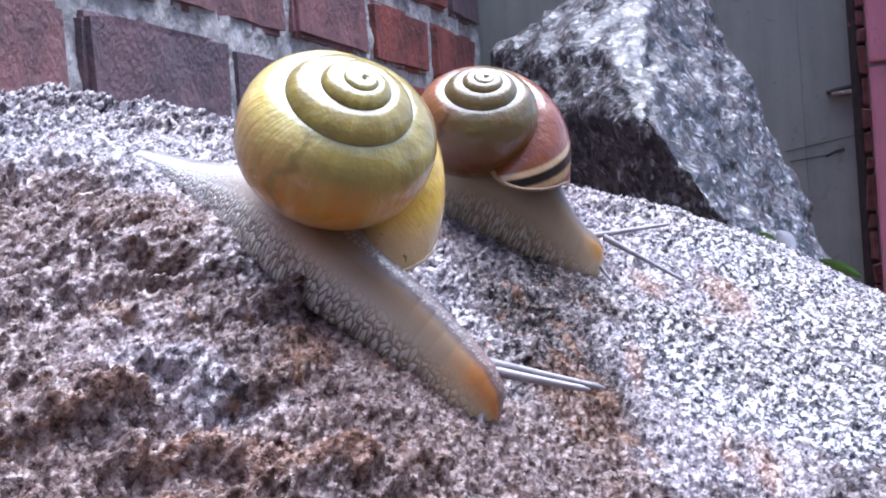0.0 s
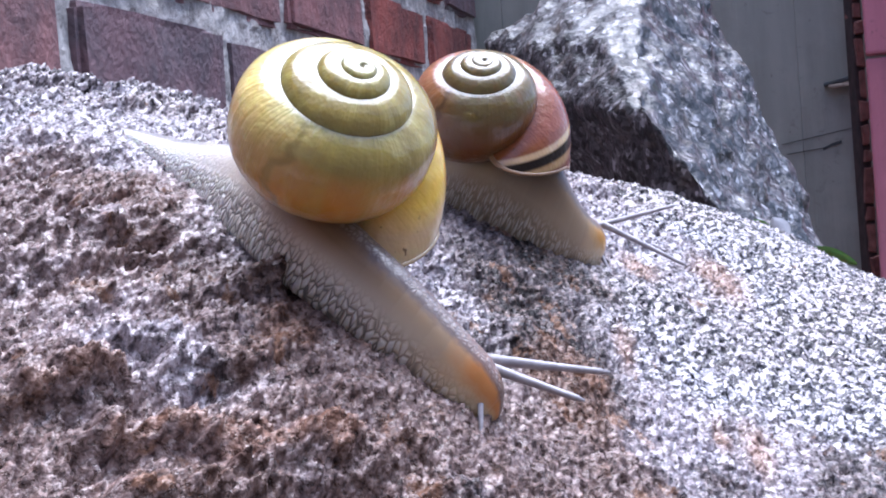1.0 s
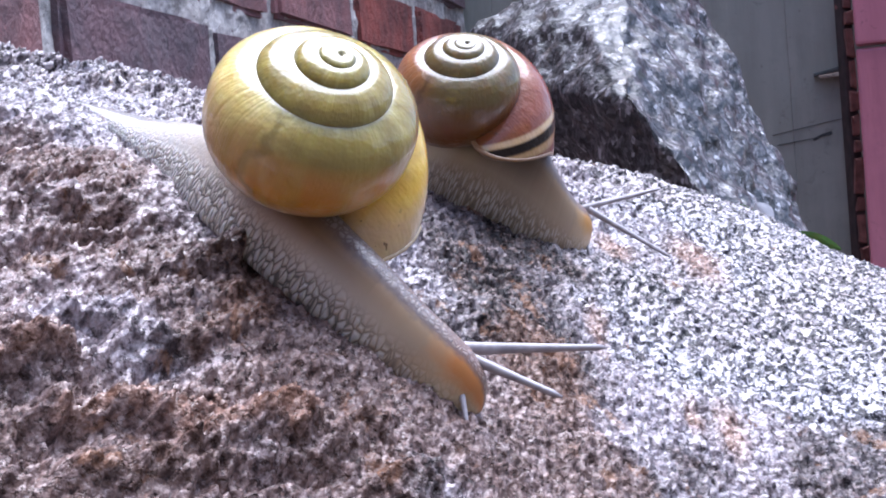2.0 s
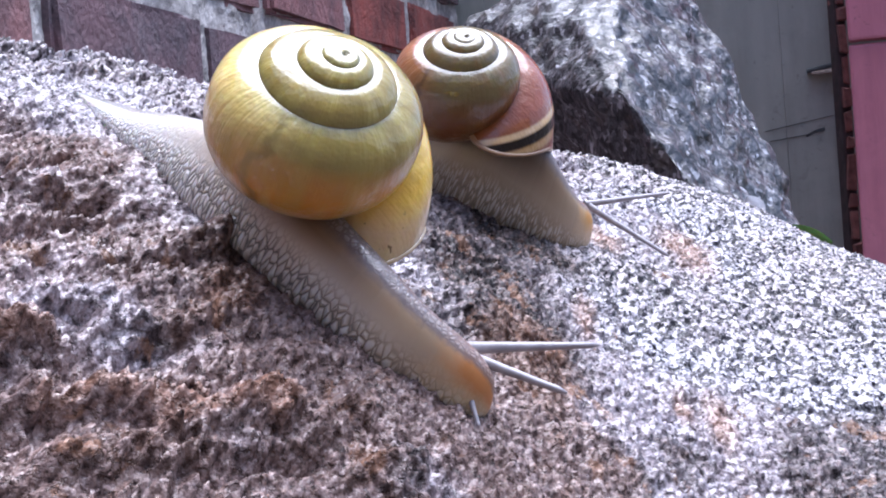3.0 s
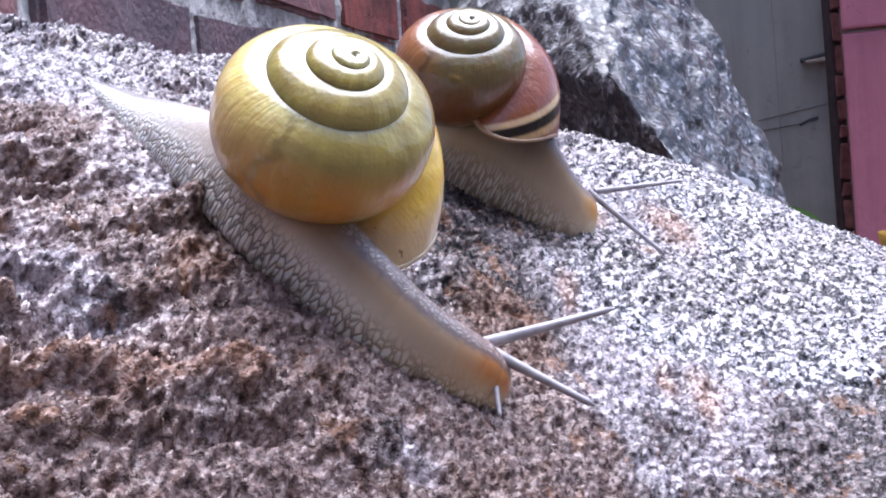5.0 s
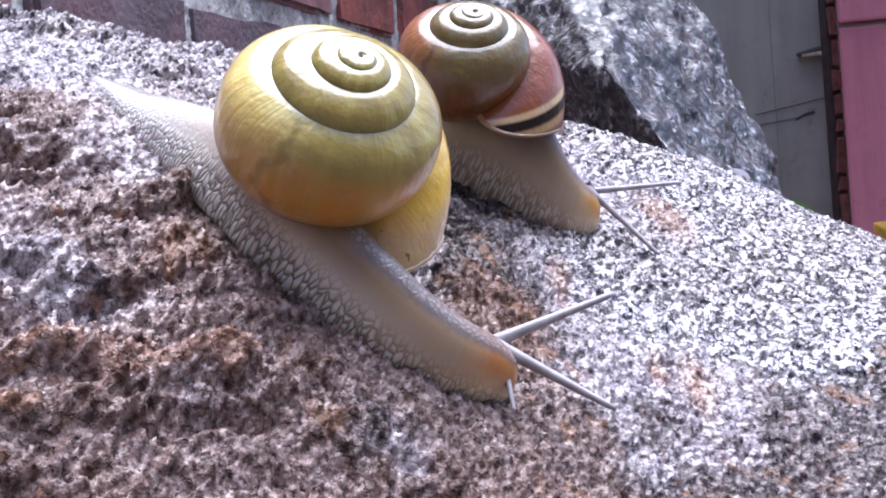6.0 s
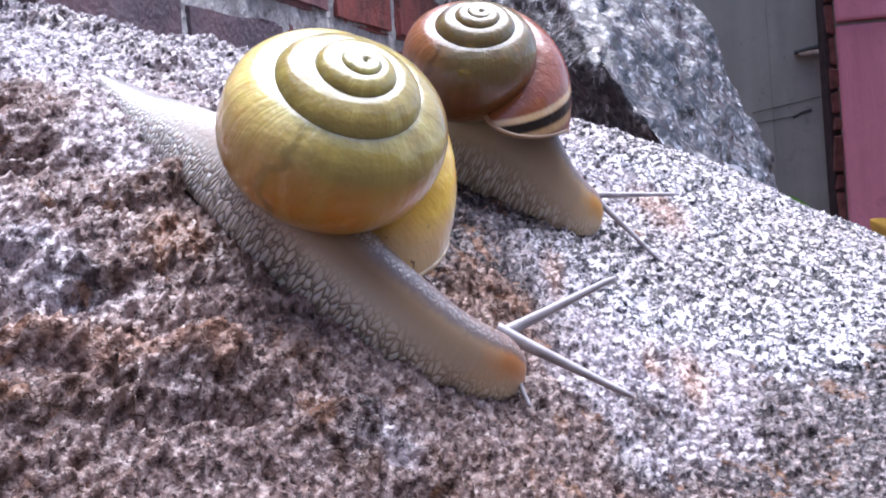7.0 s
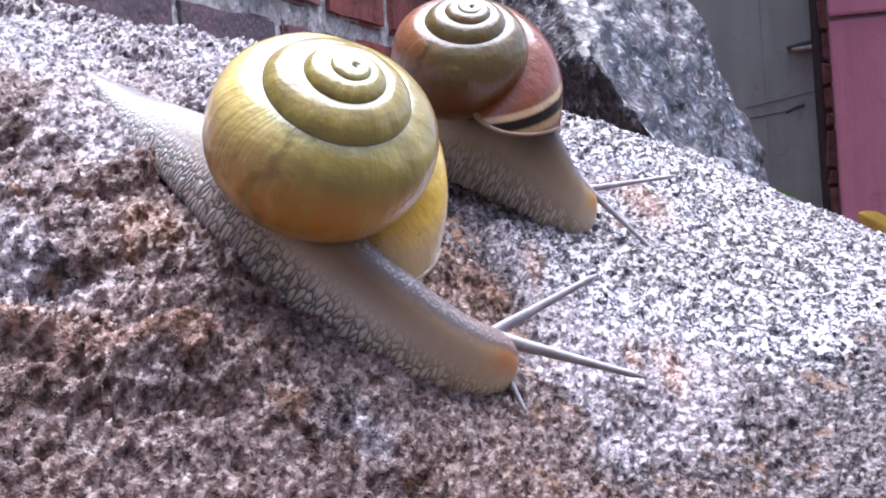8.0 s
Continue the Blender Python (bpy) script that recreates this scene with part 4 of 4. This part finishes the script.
FRONT_NEAR = [
    (0.0, 0.0052, 0.1920, 0.3801, 0.0153, 0.1899, 0.3776), (1.0, 0.0063, 0.1906, 0.3781, 0.0158, 0.1885, 0.3741), (1.5, 0.0071, 0.1896, 0.3772, 0.0162, 0.1874, 0.3725),
    (3.5, 0.0108, 0.1920, 0.3742, 0.0200, 0.1898, 0.3702), (5.5, 0.0148, 0.1929, 0.3715, 0.0255, 0.1905, 0.3647), (6.5, 0.0175, 0.1972, 0.3699, 0.0286, 0.1948, 0.3632),
    (7.0, 0.0186, 0.1982, 0.3703, 0.0303, 0.1958, 0.3635), (8.0, 0.0198, 0.1994, 0.3691, 0.0339, 0.1969, 0.3643),
]
BACK_FAR = [
    (0.0, 0.0273, 0.2695, 0.3935, 0.0372, 0.2725, 0.3942), (1.0, 0.0289, 0.2703, 0.3923, 0.0397, 0.2734, 0.3942), (1.5, 0.0297, 0.2704, 0.3921, 0.0400, 0.2734, 0.3942),
    (3.5, 0.0335, 0.2700, 0.3898, 0.0454, 0.2730, 0.3901), (5.5, 0.0360, 0.2667, 0.3872, 0.0484, 0.2696, 0.3878), (7.0, 0.0367, 0.2625, 0.3845, 0.0477, 0.2654, 0.3837),
    (8.0, 0.0382, 0.2649, 0.3841, 0.0505, 0.2678, 0.3849),
]
BACK_NEAR = [
    (0.0, 0.0267, 0.2665, 0.3922, 0.0377, 0.2643, 0.3851), (1.0, 0.0283, 0.2673, 0.3912, 0.0394, 0.2651, 0.3846), (1.5, 0.0290, 0.2673, 0.3908, 0.0401, 0.2651, 0.3833),
    (3.5, 0.0325, 0.2670, 0.3884, 0.0426, 0.2646, 0.3804), (5.5, 0.0345, 0.2636, 0.3857, 0.0427, 0.2612, 0.3770), (7.0, 0.0356, 0.2595, 0.3830, 0.0430, 0.2570, 0.3744),
    (8.0, 0.0373, 0.2619, 0.3831, 0.0455, 0.2594, 0.3738),
]
FRONT_LOW = [
    (0.0, 0.0027, 0.1898, 0.3763, 0.0018, 0.1878, 0.3727), (1.5, 0.0050, 0.1875, 0.3738, 0.0051, 0.1853, 0.3703), (3.5, 0.0095, 0.1899, 0.3708, 0.0103, 0.1878, 0.3676),
    (5.5, 0.0147, 0.1907, 0.3677, 0.0147, 0.1886, 0.3653), (7.0, 0.0177, 0.1961, 0.3666, 0.0188, 0.1939, 0.3636), (8.0, 0.0196, 0.1972, 0.3647, 0.0208, 0.1950, 0.3618),
]
BACK_LOW = [
    (0.0, 0.0243, 0.2644, 0.3886, 0.0260, 0.2623, 0.3858), (3.5, 0.0300, 0.2649, 0.3845, 0.0303, 0.2627, 0.3807), (8.0, 0.0350, 0.2598, 0.3800, 0.0362, 0.2577, 0.3775),
]
REST = 3.5


def way_pose(way, t):
    x, y, z, turn = at_time({row[0]: row[1:] for row in way}, t)
    return pose(x, y, z, 0, turn, 0)


def build_snail(name, label, way, spine, r1, shell_material, lip_material, skin, axes, phi0, width, height, segments, feelers, shell_label, shift, fall, form):
    snail = new(name)
    tagged(snail, label, "snail", "snails on the boulder")
    base = way_pose(way, REST)
    snail.matrix_basis = base
    build_shell(snail, r1, shell_material, phi0, axes, shift, lip_material, shell_label, fall, form)
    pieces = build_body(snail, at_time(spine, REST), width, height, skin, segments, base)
    moving = []
    for kind, rows, length, r0, r2 in feelers:
        ob = part(kind, build_feeler(snail, length, r0, r2, 0.35), snail)
        moving.append((ob, {row[0]: row[1:] for row in rows}, length))
    return snail, way, spine, pieces, moving


WIDTH_F = [(0, 0.0002), (0.05, 0.0011), (0.15, 0.0026), (0.3, 0.0041), (0.5, 0.0049), (0.7, 0.0048), (0.82, 0.0044), (0.90, 0.0039), (0.93, 0.0037), (0.955, 0.0033), (0.975, 0.0027), (0.99, 0.0019), (1.0, 0.0009)]
HEIGHT_F = [(0, 0.0002), (0.06, 0.0009), (0.2, 0.0030), (0.35, 0.0063), (0.5, 0.0095), (0.65, 0.0090), (0.78, 0.0078), (0.86, 0.0067), (0.91, 0.0061), (0.94, 0.0057), (0.96, 0.0051), (0.98, 0.0041), (0.992, 0.0028), (1.0, 0.0012)]
HEIGHT_B = [(0, 0.0002), (0.06, 0.0012), (0.2, 0.0040), (0.35, 0.0080), (0.5, 0.0130), (0.65, 0.0148), (0.76, 0.0128), (0.85, 0.0086), (0.91, 0.0066), (0.94, 0.0060), (0.96, 0.0053), (0.98, 0.0042), (0.992, 0.0028), (1.0, 0.0012)]

build_ground()
boulder = build_boulder()
build_stone()
build_door()
build_jamb()
build_red_panel()
build_sky_blocker()


def build_leaf(name, label, mesh, eye, to, roll):
    ob = new(name, mesh)
    ob.matrix_basis = aim(eye, to, (Vector(to) - Vector(eye)).length) @ pose(0, 0, 0, 0, 0, -90) @ pose(0, 0, 0, 0, roll, 0)
    return tagged(ob, label, "leaf")


build_leaf("grass_blade", "short green grass blade behind the boulder's crest", leaf_mesh("grass_blade", 0.0135, 0.0032, -0.18, M_LEAF), (0.1135, 0.4550, 0.3719), (0.1005, 0.4550, 0.3787), 78)
build_leaf("grass_blade", "small green leaf behind the boulder's crest", leaf_mesh("grass_blade", 0.0070, 0.0028, -0.1, M_LEAF), (0.0913, 0.4550, 0.3819), (0.0857, 0.4550, 0.3865), 80)
build_leaf("petal", "white petal beside the grass blades", leaf_mesh("petal", 0.0075, 0.0058, 0.1, M_WHITE), (0.0949, 0.4550, 0.3797), (0.0916, 0.4550, 0.3859), 82)
build_leaf("yellow_leaf", "withered yellow leaf at the boulder's edge", leaf_mesh("yellow_leaf", 0.0110, 0.0062, 0.2, M_YELLOW, 0.35), (0.1304, 0.4320, 0.3623), (0.1221, 0.4320, 0.3689), 70)
front = build_snail("yellow_snail", "yellow-shelled snail with a pale wet body crawling on the boulder", FRONT_WAY, FRONT_SPINE, 0.0154, M_SHELL_Y, M_LIP, M_SKIN,
                    shell_axes(0.29, 0.68, 0.67), radians(-66), WIDTH_F, HEIGHT_F, 34,
                    [("tentacle", FRONT_FAR, 0.0182, 0.00095, 0.00034), ("tentacle", FRONT_NEAR, 0.0168, 0.00095, 0.00034), ("lower_tentacle", FRONT_LOW, 0.0042, 0.0004, 0.00022)],
                    "glossy yellow-green spiral shell", (-0.0015, 0, 0.0008), 1.20, (1.32, 1.50, 1.90, 0.84, 0.30, 0.26))
back = build_snail("banded_snail", "brown-orange snail with a dark-banded shell crawling on the boulder", BACK_WAY, BACK_SPINE, 0.0153, M_SHELL_B, M_LIP_DARK, M_SKIN_B,
                   shell_axes(0.05, 0.75, 0.66), radians(-82), WIDTH_F, HEIGHT_B, 24,
                   [("tentacle", BACK_FAR, 0.0145, 0.0006, 0.00028), ("tentacle", BACK_NEAR, 0.0148, 0.0006, 0.00028), ("lower_tentacle", BACK_LOW, 0.0042, 0.0004, 0.0002)],
                   "glossy orange-brown shell with a dark band", (-0.0018, 0, -0.0025), 0.50, (1.68, 1.55, 1.75, 1.0, 0.46, 0.10))
build_brick_wall()


def motions():
    for snail, way, spine, pieces, feelers in (front, back):
        walk(snail, [(t, way_pose(way, t)) for t in TIMES])
        for ob, mid in pieces:
            walk(ob, [(t, way_pose(way, t).inverted() @ body_frame(at_time(spine, t), mid)) for t in TIMES])
        for ob, table, length in feelers:
            rows = []
            for t in TIMES:
                q = at_time(table, t)
                rows.append((t, way_pose(way, t).inverted() @ aim(q[:3], q[3:], length)))
            walk(ob, rows)


motions()
